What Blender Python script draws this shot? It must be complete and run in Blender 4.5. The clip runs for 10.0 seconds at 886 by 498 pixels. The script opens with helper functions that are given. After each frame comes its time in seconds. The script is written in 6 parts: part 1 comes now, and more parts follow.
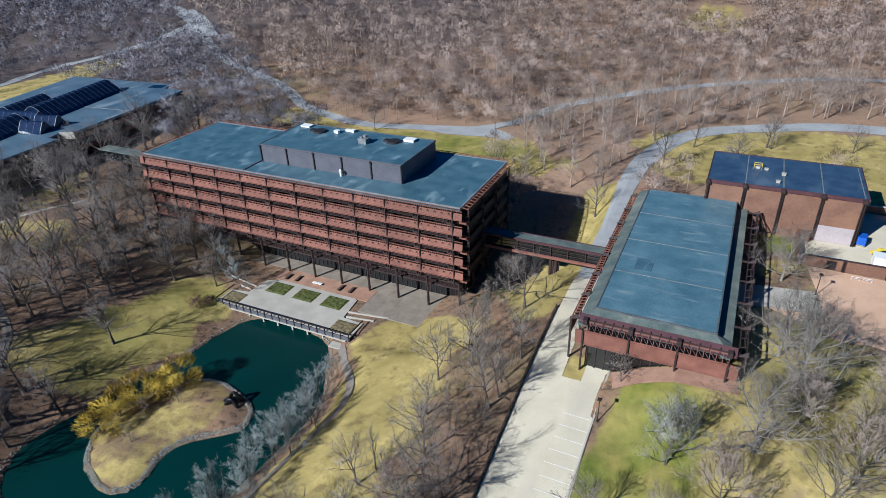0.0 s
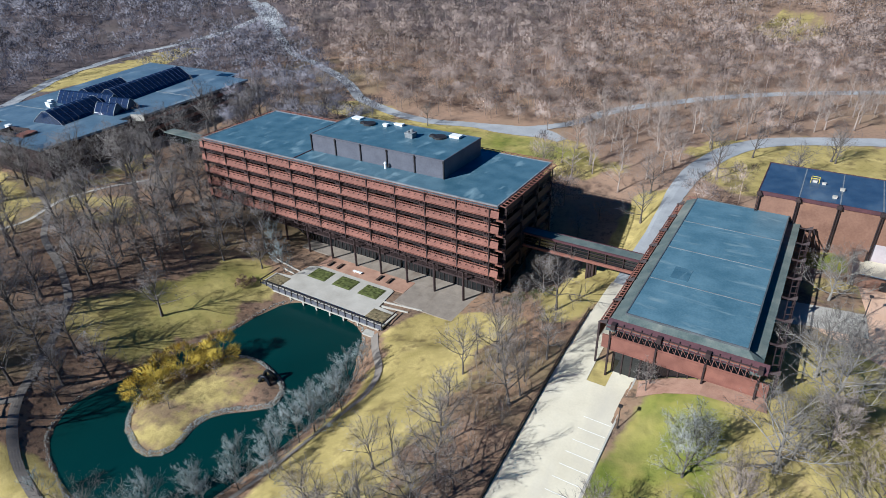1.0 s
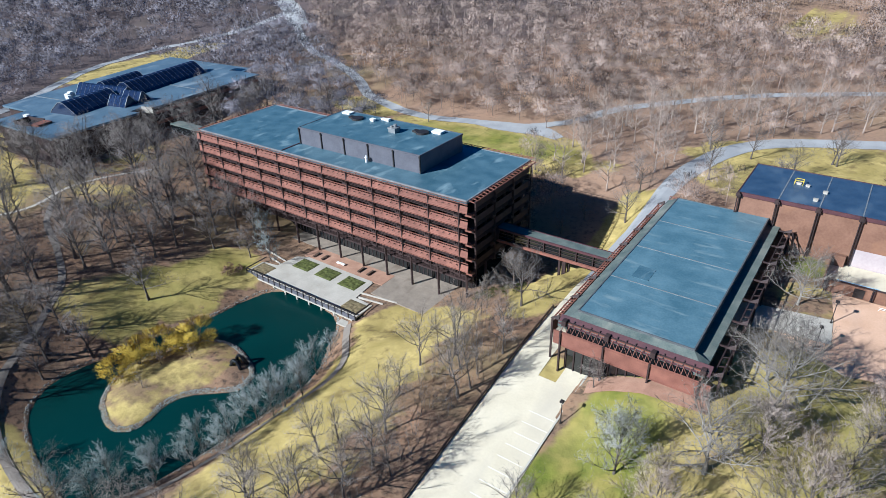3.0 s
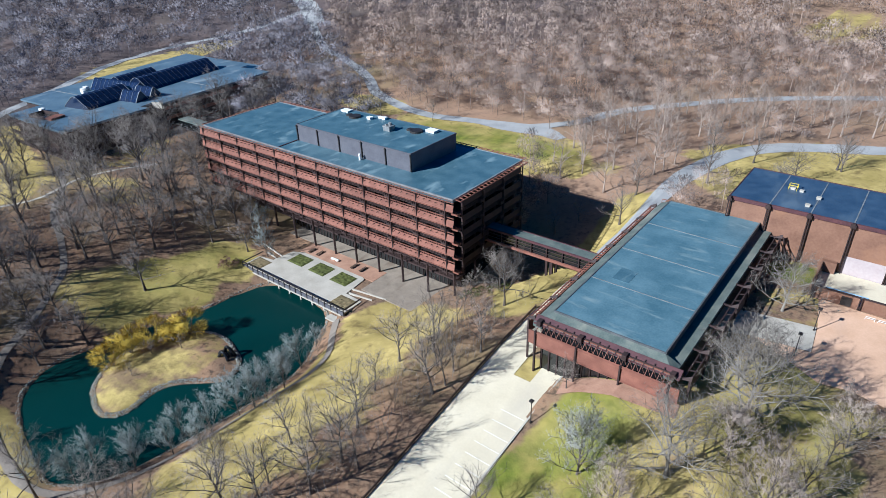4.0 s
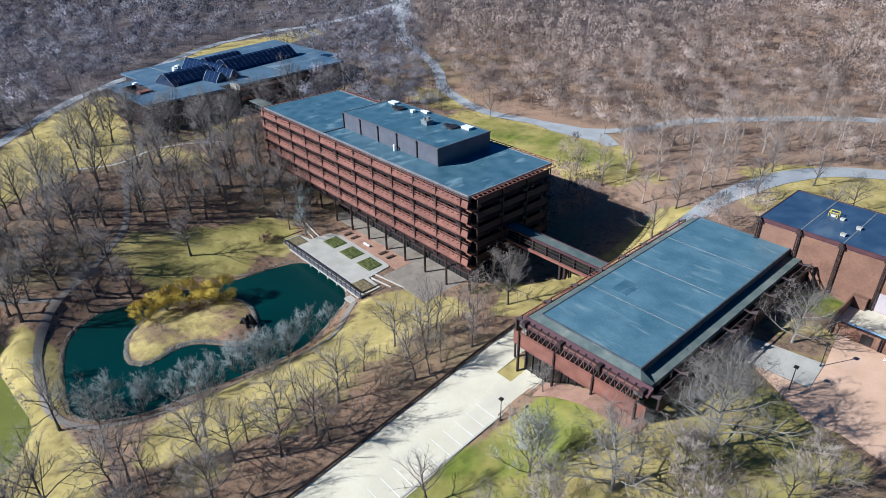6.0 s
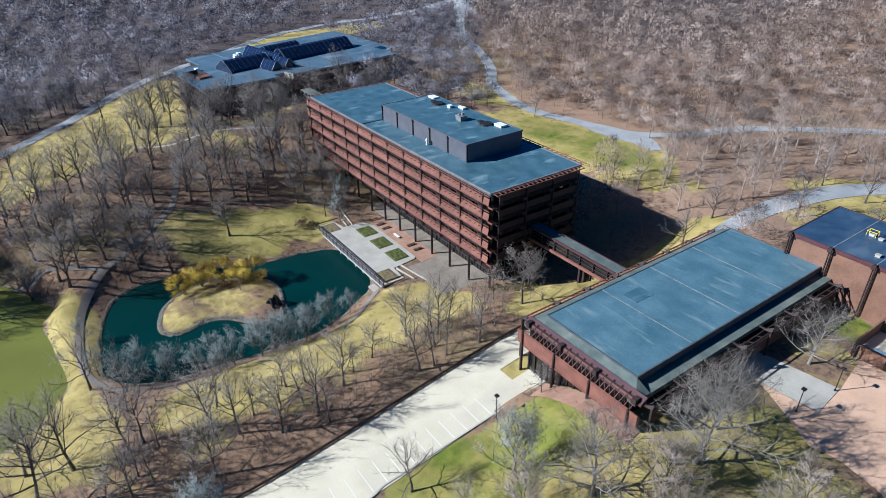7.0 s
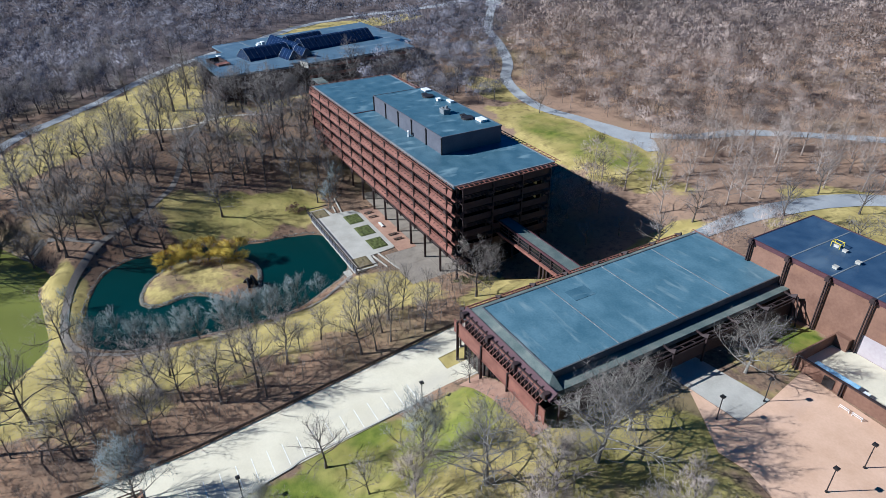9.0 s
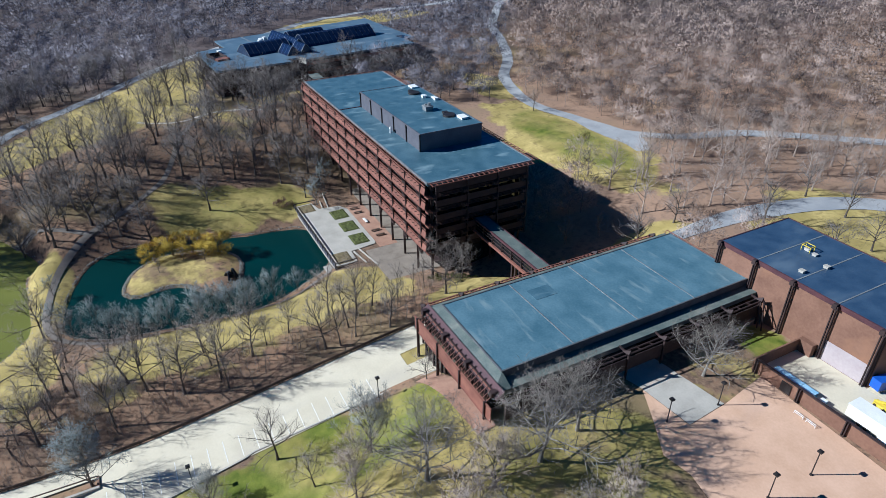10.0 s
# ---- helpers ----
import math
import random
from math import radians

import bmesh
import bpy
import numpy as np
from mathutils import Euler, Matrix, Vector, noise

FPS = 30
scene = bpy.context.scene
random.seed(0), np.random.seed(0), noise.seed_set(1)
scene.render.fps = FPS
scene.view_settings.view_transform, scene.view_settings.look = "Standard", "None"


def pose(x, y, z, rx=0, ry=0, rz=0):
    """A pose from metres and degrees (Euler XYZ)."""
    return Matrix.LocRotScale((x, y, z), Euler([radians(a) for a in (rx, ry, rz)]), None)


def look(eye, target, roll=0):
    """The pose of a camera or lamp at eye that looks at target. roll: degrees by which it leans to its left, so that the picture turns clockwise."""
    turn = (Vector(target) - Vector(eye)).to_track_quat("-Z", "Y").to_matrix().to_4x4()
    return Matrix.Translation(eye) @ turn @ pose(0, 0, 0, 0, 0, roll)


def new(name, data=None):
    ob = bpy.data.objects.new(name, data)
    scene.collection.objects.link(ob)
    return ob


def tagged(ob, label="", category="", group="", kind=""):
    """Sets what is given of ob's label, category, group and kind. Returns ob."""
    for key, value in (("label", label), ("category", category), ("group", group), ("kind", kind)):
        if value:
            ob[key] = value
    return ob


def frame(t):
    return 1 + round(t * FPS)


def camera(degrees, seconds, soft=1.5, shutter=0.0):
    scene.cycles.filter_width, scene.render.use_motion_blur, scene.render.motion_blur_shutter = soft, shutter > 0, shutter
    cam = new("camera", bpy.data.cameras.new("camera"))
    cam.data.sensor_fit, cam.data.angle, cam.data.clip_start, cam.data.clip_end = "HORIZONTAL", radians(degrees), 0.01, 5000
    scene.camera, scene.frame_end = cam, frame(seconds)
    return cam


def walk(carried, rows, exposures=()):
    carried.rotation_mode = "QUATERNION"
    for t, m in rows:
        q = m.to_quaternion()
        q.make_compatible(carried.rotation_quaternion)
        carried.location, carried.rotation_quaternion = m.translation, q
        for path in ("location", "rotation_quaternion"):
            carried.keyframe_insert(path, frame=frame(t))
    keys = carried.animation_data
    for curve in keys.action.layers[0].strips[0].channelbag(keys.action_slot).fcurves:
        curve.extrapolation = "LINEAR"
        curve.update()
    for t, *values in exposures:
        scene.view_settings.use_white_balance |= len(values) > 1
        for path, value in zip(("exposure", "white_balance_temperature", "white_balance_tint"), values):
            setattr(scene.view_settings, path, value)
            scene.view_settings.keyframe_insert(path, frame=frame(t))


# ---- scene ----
cam = camera(71.0, 10.0, soft=0.85)
PATH = [
    (0, (57.314, -124.186, 96.641), (56.535, -122.627, 95.66), -2.2),
    (0.5, (59.937, -123.857, 96.579), (59.055, -122.352, 95.6), -1.8),
    (1, (62.867, -123.122, 96.497), (61.927, -121.653, 95.518), -1.6),
    (1.5, (66.308, -121.874, 96.329), (65.323, -120.434, 95.35), -1.6),
    (2, (70.036, -120.321, 96.03), (69.029, -118.896, 95.052), -1.6),
    (2.5, (74.249, -117.899, 96.212), (73.227, -116.487, 95.231), -1.9),
    (3, (78.346, -115.692, 96.221), (77.308, -114.293, 95.239), -2.0),
    (4.5, (90.732, -108.15, 96.425), (89.593, -106.833, 95.441), -1.9),
    (5, (94.841, -105.297, 96.714), (93.655, -104.024, 95.727), -1.7),
    (6.5, (107.482, -96.482, 97.324), (106.115, -95.409, 96.334), -0.8),
    (7, (111.303, -92.682, 97.852), (109.883, -91.689, 96.854), -0.6),
    (7.5, (115.289, -88.736, 98.096), (113.825, -87.812, 97.096), -0.4),
    (8, (118.99, -84.323, 98.605), (117.505, -83.44, 97.597), -0.4),
    (8.5, (122.718, -79.663, 98.309), (121.227, -78.792, 97.3), -0.4),
    (9, (126.252, -74.667, 98.215), (124.75, -73.818, 97.202), -0.4),
    (9.5, (129.563, -69.234, 98.408), (128.051, -68.413, 97.389), -0.5),
    (10, (132.501, -63.992, 98.495), (130.974, -63.202, 97.473), -0.5),
]
walk(cam, [(t, look(eye, target, roll)) for t, eye, target, roll in PATH],
     exposures=[(0, 0.19, 5090, 10), (1, 0.4, 5090, 10), (2.5, 0.6, 5060, 10), (5, 0.53, 5040, 10), (7, 0.46, 4960, 10), (9, 0.42, 4940, 10), (10, 0.34, 4940, 10)])

# ------------------------------------------------------------------ light
SUN_DIR = Vector((-0.387, -0.752, 0.533)).normalized()
sun = new("sun", bpy.data.lights.new("sun", "SUN"))
sun.data.energy, sun.data.angle, sun.data.color = 6.05, radians(0.5), (1.0, 0.915, 0.745)
sun.matrix_world = look((0, 0, 300), Vector((0, 0, 300)) - SUN_DIR)
world = bpy.data.worlds.new("world")
scene.world = world
world.use_nodes = True
sky = world.node_tree.nodes.new("ShaderNodeTexSky")
sky.sky_type, sky.sun_disc = "NISHITA", False
sky.sun_elevation, sky.sun_rotation = math.asin(SUN_DIR.z), math.atan2(SUN_DIR.x, SUN_DIR.y)
back = world.node_tree.nodes["Background"]
deep = world.node_tree.nodes.new("ShaderNodeHueSaturation")
deep.inputs["Saturation"].default_value = 1.55
world.node_tree.links.new(sky.outputs[0], deep.inputs["Color"])
world.node_tree.links.new(deep.outputs[0], back.inputs[0])
sky.ozone_density, sky.dust_density = 8.0, 0.2
back.inputs[1].default_value = 0.033


# ------------------------------------------------------------------ materials
def mat(name, a, b, rough=0.8, metal=0.0, size=1.0, fine=12.0, bump=0.3, tint=0.0, island=False, spec=0.4, tone=0.0, stain=None, stain_size=0.15, stain_grain=(1.0, 0.4, 1.0), cover=1.0):
    """A worn surface between colours a and b: blotches of about size metres, fine grain over them, optional stains."""
    m = bpy.data.materials.new(name)
    m.use_nodes = True
    t = m.node_tree
    N, L = t.nodes, t.links
    p = N["Principled BSDF"]
    p.inputs["Roughness"].default_value, p.inputs["Metallic"].default_value = rough, metal
    p.inputs["Specular IOR Level"].default_value = spec
    p.inputs["Alpha"].default_value = cover
    geo = N.new("ShaderNodeNewGeometry")
    big = N.new("ShaderNodeTexNoise")
    big.inputs["Scale"].default_value, big.inputs["Detail"].default_value = 1.0 / size, 5.0
    small = N.new("ShaderNodeTexNoise")
    small.inputs["Scale"].default_value, small.inputs["Detail"].default_value = fine / size, 3.0
    L.new(geo.outputs["Position"], big.inputs["Vector"])
    L.new(geo.outputs["Position"], small.inputs["Vector"])
    add = N.new("ShaderNodeMath")
    add.operation = "ADD"
    mul = N.new("ShaderNodeMath")
    mul.operation, mul.inputs[1].default_value = "MULTIPLY", 0.45
    L.new(small.outputs["Fac"], mul.inputs[0])
    L.new(big.outputs["Fac"], add.inputs[0])
    L.new(mul.outputs[0], add.inputs[1])
    ramp = N.new("ShaderNodeMapRange")
    ramp.inputs["From Min"].default_value, ramp.inputs["From Max"].default_value = 0.5, 0.95
    L.new(add.outputs[0], ramp.inputs["Value"])
    mix = N.new("ShaderNodeMix")
    mix.data_type = "RGBA"
    mix.inputs["A"].default_value, mix.inputs["B"].default_value = (*a, 1), (*b, 1)
    L.new(ramp.outputs[0], mix.inputs["Factor"])
    colour = mix.outputs["Result"]
    if stain:
        st = N.new("ShaderNodeTexNoise")
        st.inputs["Scale"].default_value, st.inputs["Detail"].default_value = stain_size, 6.0
        st.inputs["Distortion"].default_value = 0.25
        sv = N.new("ShaderNodeVectorMath")
        sv.operation, sv.inputs[1].default_value = "MULTIPLY", stain_grain
        L.new(geo.outputs["Position"], sv.inputs[0])
        L.new(sv.outputs[0], st.inputs["Vector"])
        sr = N.new("ShaderNodeMapRange")
        sr.inputs["From Min"].default_value, sr.inputs["From Max"].default_value = 0.58, 0.74
        L.new(st.outputs["Fac"], sr.inputs["Value"])
        sm = N.new("ShaderNodeMix")
        sm.data_type = "RGBA"
        sm.inputs["B"].default_value = (*stain, 1)
        L.new(sr.outputs[0], sm.inputs["Factor"])
        L.new(colour, sm.inputs["A"])
        colour = sm.outputs["Result"]
    if tone:
        at = N.new("ShaderNodeAttribute")
        at.attribute_name = "tone"
        tr_ = N.new("ShaderNodeMapRange")
        tr_.inputs["To Min"].default_value, tr_.inputs["To Max"].default_value = 1 - tone, 1 + tone
        L.new(at.outputs["Fac"], tr_.inputs["Value"])
        th = N.new("ShaderNodeHueSaturation")
        L.new(tr_.outputs[0], th.inputs["Value"])
        L.new(colour, th.inputs["Color"])
        colour = th.outputs["Color"]
    if tint:
        hs = N.new("ShaderNodeHueSaturation")
        rnd = N.new("ShaderNodeMapRange")
        rnd.inputs["To Min"].default_value, rnd.inputs["To Max"].default_value = 1 - tint, 1 + tint
        if island:
            L.new(geo.outputs["Random Per Island"], rnd.inputs["Value"])
        else:
            info = N.new("ShaderNodeObjectInfo")
            L.new(info.outputs["Random"], rnd.inputs["Value"])
        L.new(rnd.outputs[0], hs.inputs["Value"])
        L.new(colour, hs.inputs["Color"])
        colour = hs.outputs["Color"]
    L.new(colour, p.inputs["Base Color"])
    if bump:
        bm_ = N.new("ShaderNodeBump")
        bm_.inputs["Strength"].default_value, bm_.inputs["Distance"].default_value = bump, 0.05
        L.new(small.outputs["Fac"], bm_.inputs["Height"])
        L.new(bm_.outputs[0], p.inputs["Normal"])
    return m


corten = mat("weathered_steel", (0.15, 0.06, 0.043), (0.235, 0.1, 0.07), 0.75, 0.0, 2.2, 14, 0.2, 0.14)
# dark columns and frames; also the shaded-side copy of the weathered steel
corten_dark_and_shade = mat("dark_and_shaded_weathered_steel", (0.024, 0.015, 0.015), (0.05, 0.029, 0.027), 0.7, 0.0, 2.0, 10, 0.2)
corten_wall = mat("rusty_wall_panel", (0.14, 0.07, 0.045), (0.235, 0.127, 0.082), 0.8, 0.0, 5.0, 9, 0.2, 0.08, stain=(0.25, 0.13, 0.075), stain_size=0.12)
steel_grey = mat("grey_flashing", (0.16, 0.17, 0.18), (0.3, 0.31, 0.31), 0.55, 0.2, 2.0, 8, 0.1)
steel_dark = mat("dark_grey_flashing", (0.07, 0.075, 0.08), (0.13, 0.135, 0.14), 0.55, 0.1, 2.0, 8, 0.1)
roofing = mat("dark_blue_roof_membrane", (0.042, 0.095, 0.132), (0.09, 0.162, 0.205), 0.42, 0.0, 4.0, 11, 0.15, stain=(0.2, 0.285, 0.32), stain_size=0.3)
roofing_navy = mat("navy_roof_membrane", (0.026, 0.052, 0.1), (0.055, 0.092, 0.15), 0.42, 0.0, 4.0, 11, 0.15, stain=(0.1, 0.14, 0.19), stain_size=0.12)
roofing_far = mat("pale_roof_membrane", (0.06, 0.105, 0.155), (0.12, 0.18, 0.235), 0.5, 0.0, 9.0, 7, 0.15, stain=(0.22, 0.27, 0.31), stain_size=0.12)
roofing_hall = mat("pale_blue_roof_membrane", (0.062, 0.128, 0.168), (0.12, 0.205, 0.25), 0.42, 0.0, 5.0, 11, 0.15, stain=(0.19, 0.262, 0.285), stain_size=0.3, stain_grain=(0.4, 1.5, 1.0))
gutter = mat("green_grey_gutter_roof", (0.07, 0.095, 0.09), (0.15, 0.17, 0.15), 0.6, 0.0, 3.0, 9, 0.15, stain=(0.24, 0.24, 0.2), stain_size=0.15)
parapet = mat("maroon_upstand", (0.055, 0.024, 0.03), (0.095, 0.038, 0.042), 0.6, 0.0, 2.0, 8, 0.1)
ph_wall = mat("slate_grey_cladding", (0.08, 0.08, 0.098), (0.115, 0.115, 0.135), 0.6, 0.0, 4.0, 8, 0.1, 0.05)
skylight_glass = mat("navy_glass", (0.008, 0.016, 0.045), (0.014, 0.026, 0.065), 0.12, 0.0, 3.0, 2, 0.0, spec=0.7)
skylight_rib = mat("navy_glazing_bar", (0.02, 0.03, 0.06), (0.04, 0.05, 0.09), 0.5, 0.0, 1.0, 6, 0.05)
apron_mat = mat("brown_worn_paving", (0.2, 0.165, 0.13), (0.3, 0.25, 0.2), 0.9, 0.0, 3.0, 9, 0.3, stain=(0.16, 0.12, 0.09), stain_size=0.2)
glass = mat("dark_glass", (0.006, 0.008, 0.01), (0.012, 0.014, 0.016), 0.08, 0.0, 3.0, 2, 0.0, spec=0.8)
mullion = mat("dark_mullion", (0.03, 0.02, 0.02), (0.05, 0.032, 0.03), 0.6, 0.0, 1.0, 8, 0.1)
concrete = mat("pale_concrete", (0.36, 0.33, 0.28), (0.48, 0.445, 0.385), 0.85, 0.0, 4.0, 12, 0.2, stain=(0.36, 0.33, 0.29), stain_size=0.1)
lot_concrete = mat("sunbleached_concrete", (0.55, 0.485, 0.355), (0.65, 0.58, 0.435), 0.85, 0.0, 6.0, 14, 0.15, stain=(0.47, 0.42, 0.34), stain_size=0.06)
road_mat = mat("grey_asphalt", (0.27, 0.272, 0.275), (0.37, 0.372, 0.375), 0.85, 0.0, 6.0, 14, 0.15, stain=(0.25, 0.262, 0.28), stain_size=0.08)
path_mat = mat("path_asphalt", (0.17, 0.146, 0.122), (0.25, 0.213, 0.178), 0.9, 0.0, 4.0, 12, 0.2)
plaza_mat = mat("pink_paver", (0.53, 0.335, 0.215), (0.64, 0.42, 0.285), 0.85, 0.0, 5.0, 12, 0.15, 0.06, stain=(0.5, 0.35, 0.27), stain_size=0.06)
brick_mat = mat("red_brick_paver", (0.27, 0.15, 0.1), (0.4, 0.24, 0.165), 0.85, 0.0, 2.5, 10, 0.2, 0.12)
white = mat("white_paint", (0.7, 0.7, 0.68), (0.82, 0.81, 0.79), 0.5, 0.0, 2.0, 8, 0.05)
line_paint = mat("worn_white_line", (0.78, 0.76, 0.7), (0.85, 0.83, 0.78), 0.8, 0.0, 1.0, 8, 0.05)
blue_paint = mat("light_blue_panel", (0.22, 0.42, 0.6), (0.4, 0.6, 0.75), 0.4, 0.0, 2.0, 6, 0.05)
yellow_paint = mat("yellow_paint", (0.6, 0.45, 0.03), (0.72, 0.56, 0.06), 0.5, 0.0, 1.0, 6, 0.05)
black = mat("black_bronze", (0.012, 0.014, 0.018), (0.03, 0.034, 0.04), 0.3, 0.6, 0.8, 5, 0.2)
dark_metal = mat("dark_painted_metal", (0.02, 0.018, 0.018), (0.04, 0.035, 0.035), 0.5, 0.2, 1.0, 6, 0.1)
wood = mat("dark_timber", (0.06, 0.04, 0.03), (0.11, 0.07, 0.05), 0.8, 0.0, 1.0, 12, 0.3)
hedge = mat("clipped_groundcover", (0.045, 0.055, 0.012), (0.1, 0.11, 0.025), 0.9, 0.0, 0.8, 5, 0.8, 0.2, True)
dry_bed = mat("dry_planting", (0.12, 0.1, 0.05), (0.2, 0.15, 0.08), 0.9, 0.0, 0.8, 5, 0.8, 0.25, True)
stone = mat("riprap_stone", (0.17, 0.17, 0.15), (0.34, 0.335, 0.3), 0.85, 0.0, 0.6, 6, 0.4, 0.25, True)
bark = mat("grey_brown_bark", (0.06, 0.05, 0.043), (0.14, 0.117, 0.1), 0.9, 0.0, 0.7, 8, 0.6)
twig_dark = mat("dark_grey_twigs", (0.14, 0.12, 0.104), (0.25, 0.22, 0.192), 0.9, 0.0, 8.0, 3, 0.0, 0.25, True)
pale_bark = mat("mottled_sycamore_bark", (0.135, 0.12, 0.1), (0.31, 0.283, 0.245), 0.85, 0.0, 0.7, 6, 0.5)
twig_mat = mat("bare_twigs", (0.23, 0.195, 0.17), (0.37, 0.32, 0.28), 0.9, 0.0, 14.0, 3, 0.0, 0.25, True)
twig_grey = mat("grey_green_twigs", (0.24, 0.24, 0.22), (0.37, 0.37, 0.34), 0.9, 0.0, 6.0, 3, 0.0, 0.25, True, cover=0.7)
twig_pale = mat("pale_grey_twigs", (0.195, 0.222, 0.218), (0.325, 0.358, 0.35), 0.9, 0.0, 6.0, 3, 0.0, 0.25, True, cover=0.7)
# lilac-blue of distant haze is put into this twig colour
wood_far_hazed = mat("haze_tinted_far_wood", (0.158, 0.149, 0.172), (0.29, 0.273, 0.308), 0.95, 0.0, 60.0, 40, 0.0, 0.04, True, spec=0.1, tone=0.36, cover=0.38)
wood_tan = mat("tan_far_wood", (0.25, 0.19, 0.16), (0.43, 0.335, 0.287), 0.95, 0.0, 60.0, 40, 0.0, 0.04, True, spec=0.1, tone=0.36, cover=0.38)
willow_mat = mat("yellow_willow_twigs", (0.42, 0.295, 0.028), (0.6, 0.44, 0.055), 0.85, 0.0, 3.0, 4, 0.0, 0.15, True, cover=0.55)
lilac_panel = mat("lilac_grey_panel", (0.36, 0.3, 0.3), (0.44, 0.38, 0.38), 0.8, 0.0, 5.0, 8, 0.1)
blue_cab = mat("blue_cab_paint", (0.02, 0.08, 0.4), (0.03, 0.11, 0.5), 0.35, 0.0, 1.0, 6, 0.02)
twig_brown = mat("grey_brown_twigs", (0.15, 0.13, 0.12), (0.275, 0.243, 0.225), 0.9, 0.0, 14.0, 3, 0.0, 0.15, True, cover=0.85)
twig_pink = mat("pinkish_tan_twigs", (0.33, 0.265, 0.225), (0.5, 0.41, 0.35), 0.9, 0.0, 10.0, 3, 0.0, 0.15, True, cover=0.7)
shrub_mat = mat("reddish_shrub", (0.17, 0.1, 0.07), (0.29, 0.185, 0.13), 0.9, 0.0, 3.0, 4, 0.0, 0.25, True)


def water(name, colour, rough):
    m = bpy.data.materials.new(name)
    m.use_nodes = True
    N, L = m.node_tree.nodes, m.node_tree.links
    p = N["Principled BSDF"]
    p.inputs["Roughness"].default_value = rough
    p.inputs["IOR"].default_value = 1.33
    p.inputs["Specular IOR Level"].default_value = 0.3
    geo = N.new("ShaderNodeNewGeometry")
    big = N.new("ShaderNodeTexNoise")
    big.inputs["Scale"].default_value, big.inputs["Detail"].default_value = 0.06, 4.0
    L.new(geo.outputs["Position"], big.inputs["Vector"])
    mix = N.new("ShaderNodeMix")
    mix.data_type = "RGBA"
    mix.inputs["A"].default_value = (*[c * 0.75 for c in colour], 1)
    mix.inputs["B"].default_value = (*[c * 1.3 for c in colour], 1)
    L.new(big.outputs["Fac"], mix.inputs["Factor"])
    L.new(mix.outputs["Result"], p.inputs["Base Color"])
    rip = N.new("ShaderNodeTexNoise")
    rip.inputs["Scale"].default_value, rip.inputs["Detail"].default_value = 1.3, 2.0
    L.new(geo.outputs["Position"], rip.inputs["Vector"])
    b = N.new("ShaderNodeBump")
    b.inputs["Strength"].default_value, b.inputs["Distance"].default_value = 0.06, 0.05
    L.new(rip.outputs["Fac"], b.inputs["Height"])
    L.new(b.outputs[0], p.inputs["Normal"])
    return m


pond_mat = water("teal_pond_water", (0.003, 0.026, 0.025), 0.3)
pond_green = water("green_pond_water", (0.16, 0.168, 0.036), 0.3)


# ------------------------------------------------------------------ mesh building
class Geo:
    """Collects vertices and faces of one mesh."""

    def __init__(self):
        self.v, self.f = [], []

    def add(self, verts, faces):
        n = len(self.v)
        self.v += [tuple(p) for p in verts]
        self.f += [tuple(n + i for i in face) for face in faces]
        return self

    def box(self, x0, y0, z0, x1, y1, z1):
        return self.add([(x, y, z) for z in (z0, z1) for y in (y0, y1) for x in (x0, x1)],
                        [(0, 2, 3, 1), (4, 5, 7, 6), (0, 1, 5, 4), (2, 6, 7, 3), (0, 4, 6, 2), (1, 3, 7, 5)])

    def beam(self, p, q, w, h):
        """A square bar from p to q, w wide and h high."""
        p, q = Vector(p), Vector(q)
        d = (q - p).normalized()
        s = d.cross(Vector((0, 0, 1)))
        s = Vector((1, 0, 0)) if s.length < 1e-4 else s.normalized()
        u = s.cross(d)
        c = [o + s * (a * w / 2) + u * (b * h / 2) for o in (p, q) for a, b in ((-1, -1), (1, -1), (1, 1), (-1, 1))]
        return self.add(c, [(0, 1, 2, 3), (7, 6, 5, 4), (0, 4, 5, 1), (1, 5, 6, 2), (2, 6, 7, 3), (3, 7, 4, 0)])

    def tube(self, pts, radii, n=6):
        rings = []
        for i, p in enumerate(pts):
            p = Vector(p)
            d = (Vector(pts[min(i + 1, len(pts) - 1)]) - Vector(pts[max(i - 1, 0)])).normalized()
            s = d.cross(Vector((0.31, 0.17, 0.93))).normalized()
            u = s.cross(d)
            rings.append([p + (s * math.cos(6.28319 * k / n) + u * math.sin(6.28319 * k / n)) * radii[i] for k in range(n)])
        faces = [(i * n + k, i * n + (k + 1) % n, (i + 1) * n + (k + 1) % n, (i + 1) * n + k) for i in range(len(pts) - 1) for k in range(n)]
        faces += [tuple(range(n))[::-1], tuple((len(pts) - 1) * n + k for k in range(n))]
        return self.add([v for r in rings for v in r], faces)

    def sliver(self, p, q, w, side):
        """A thin twig from p to a point at q."""
        s = side * (w / 2)
        return self.add([p - s, p + s, q], [(0, 1, 2)])

    def prism(self, pts, z0, z1):
        n = len(pts)
        return self.add([(x, y, z0) for x, y in pts] + [(x, y, z1) for x, y in pts],
                        [tuple(range(n))[::-1], tuple(range(n, 2 * n))] + [(i, (i + 1) % n, n + (i + 1) % n, n + i) for i in range(n)])

    def data(self, name, material):
        me = bpy.data.meshes.new(name)
        me.from_pydata(self.v, [], self.f)
        me.materials.append(material)
        return me


def thing(name, at, label, category, group="", kind=""):
    """An Empty at the base of a thing, under which its parts hang."""
    ob = new(name)
    ob.location = at
    ob.empty_display_size = 0.3
    return tagged(ob, label, category, group, kind)


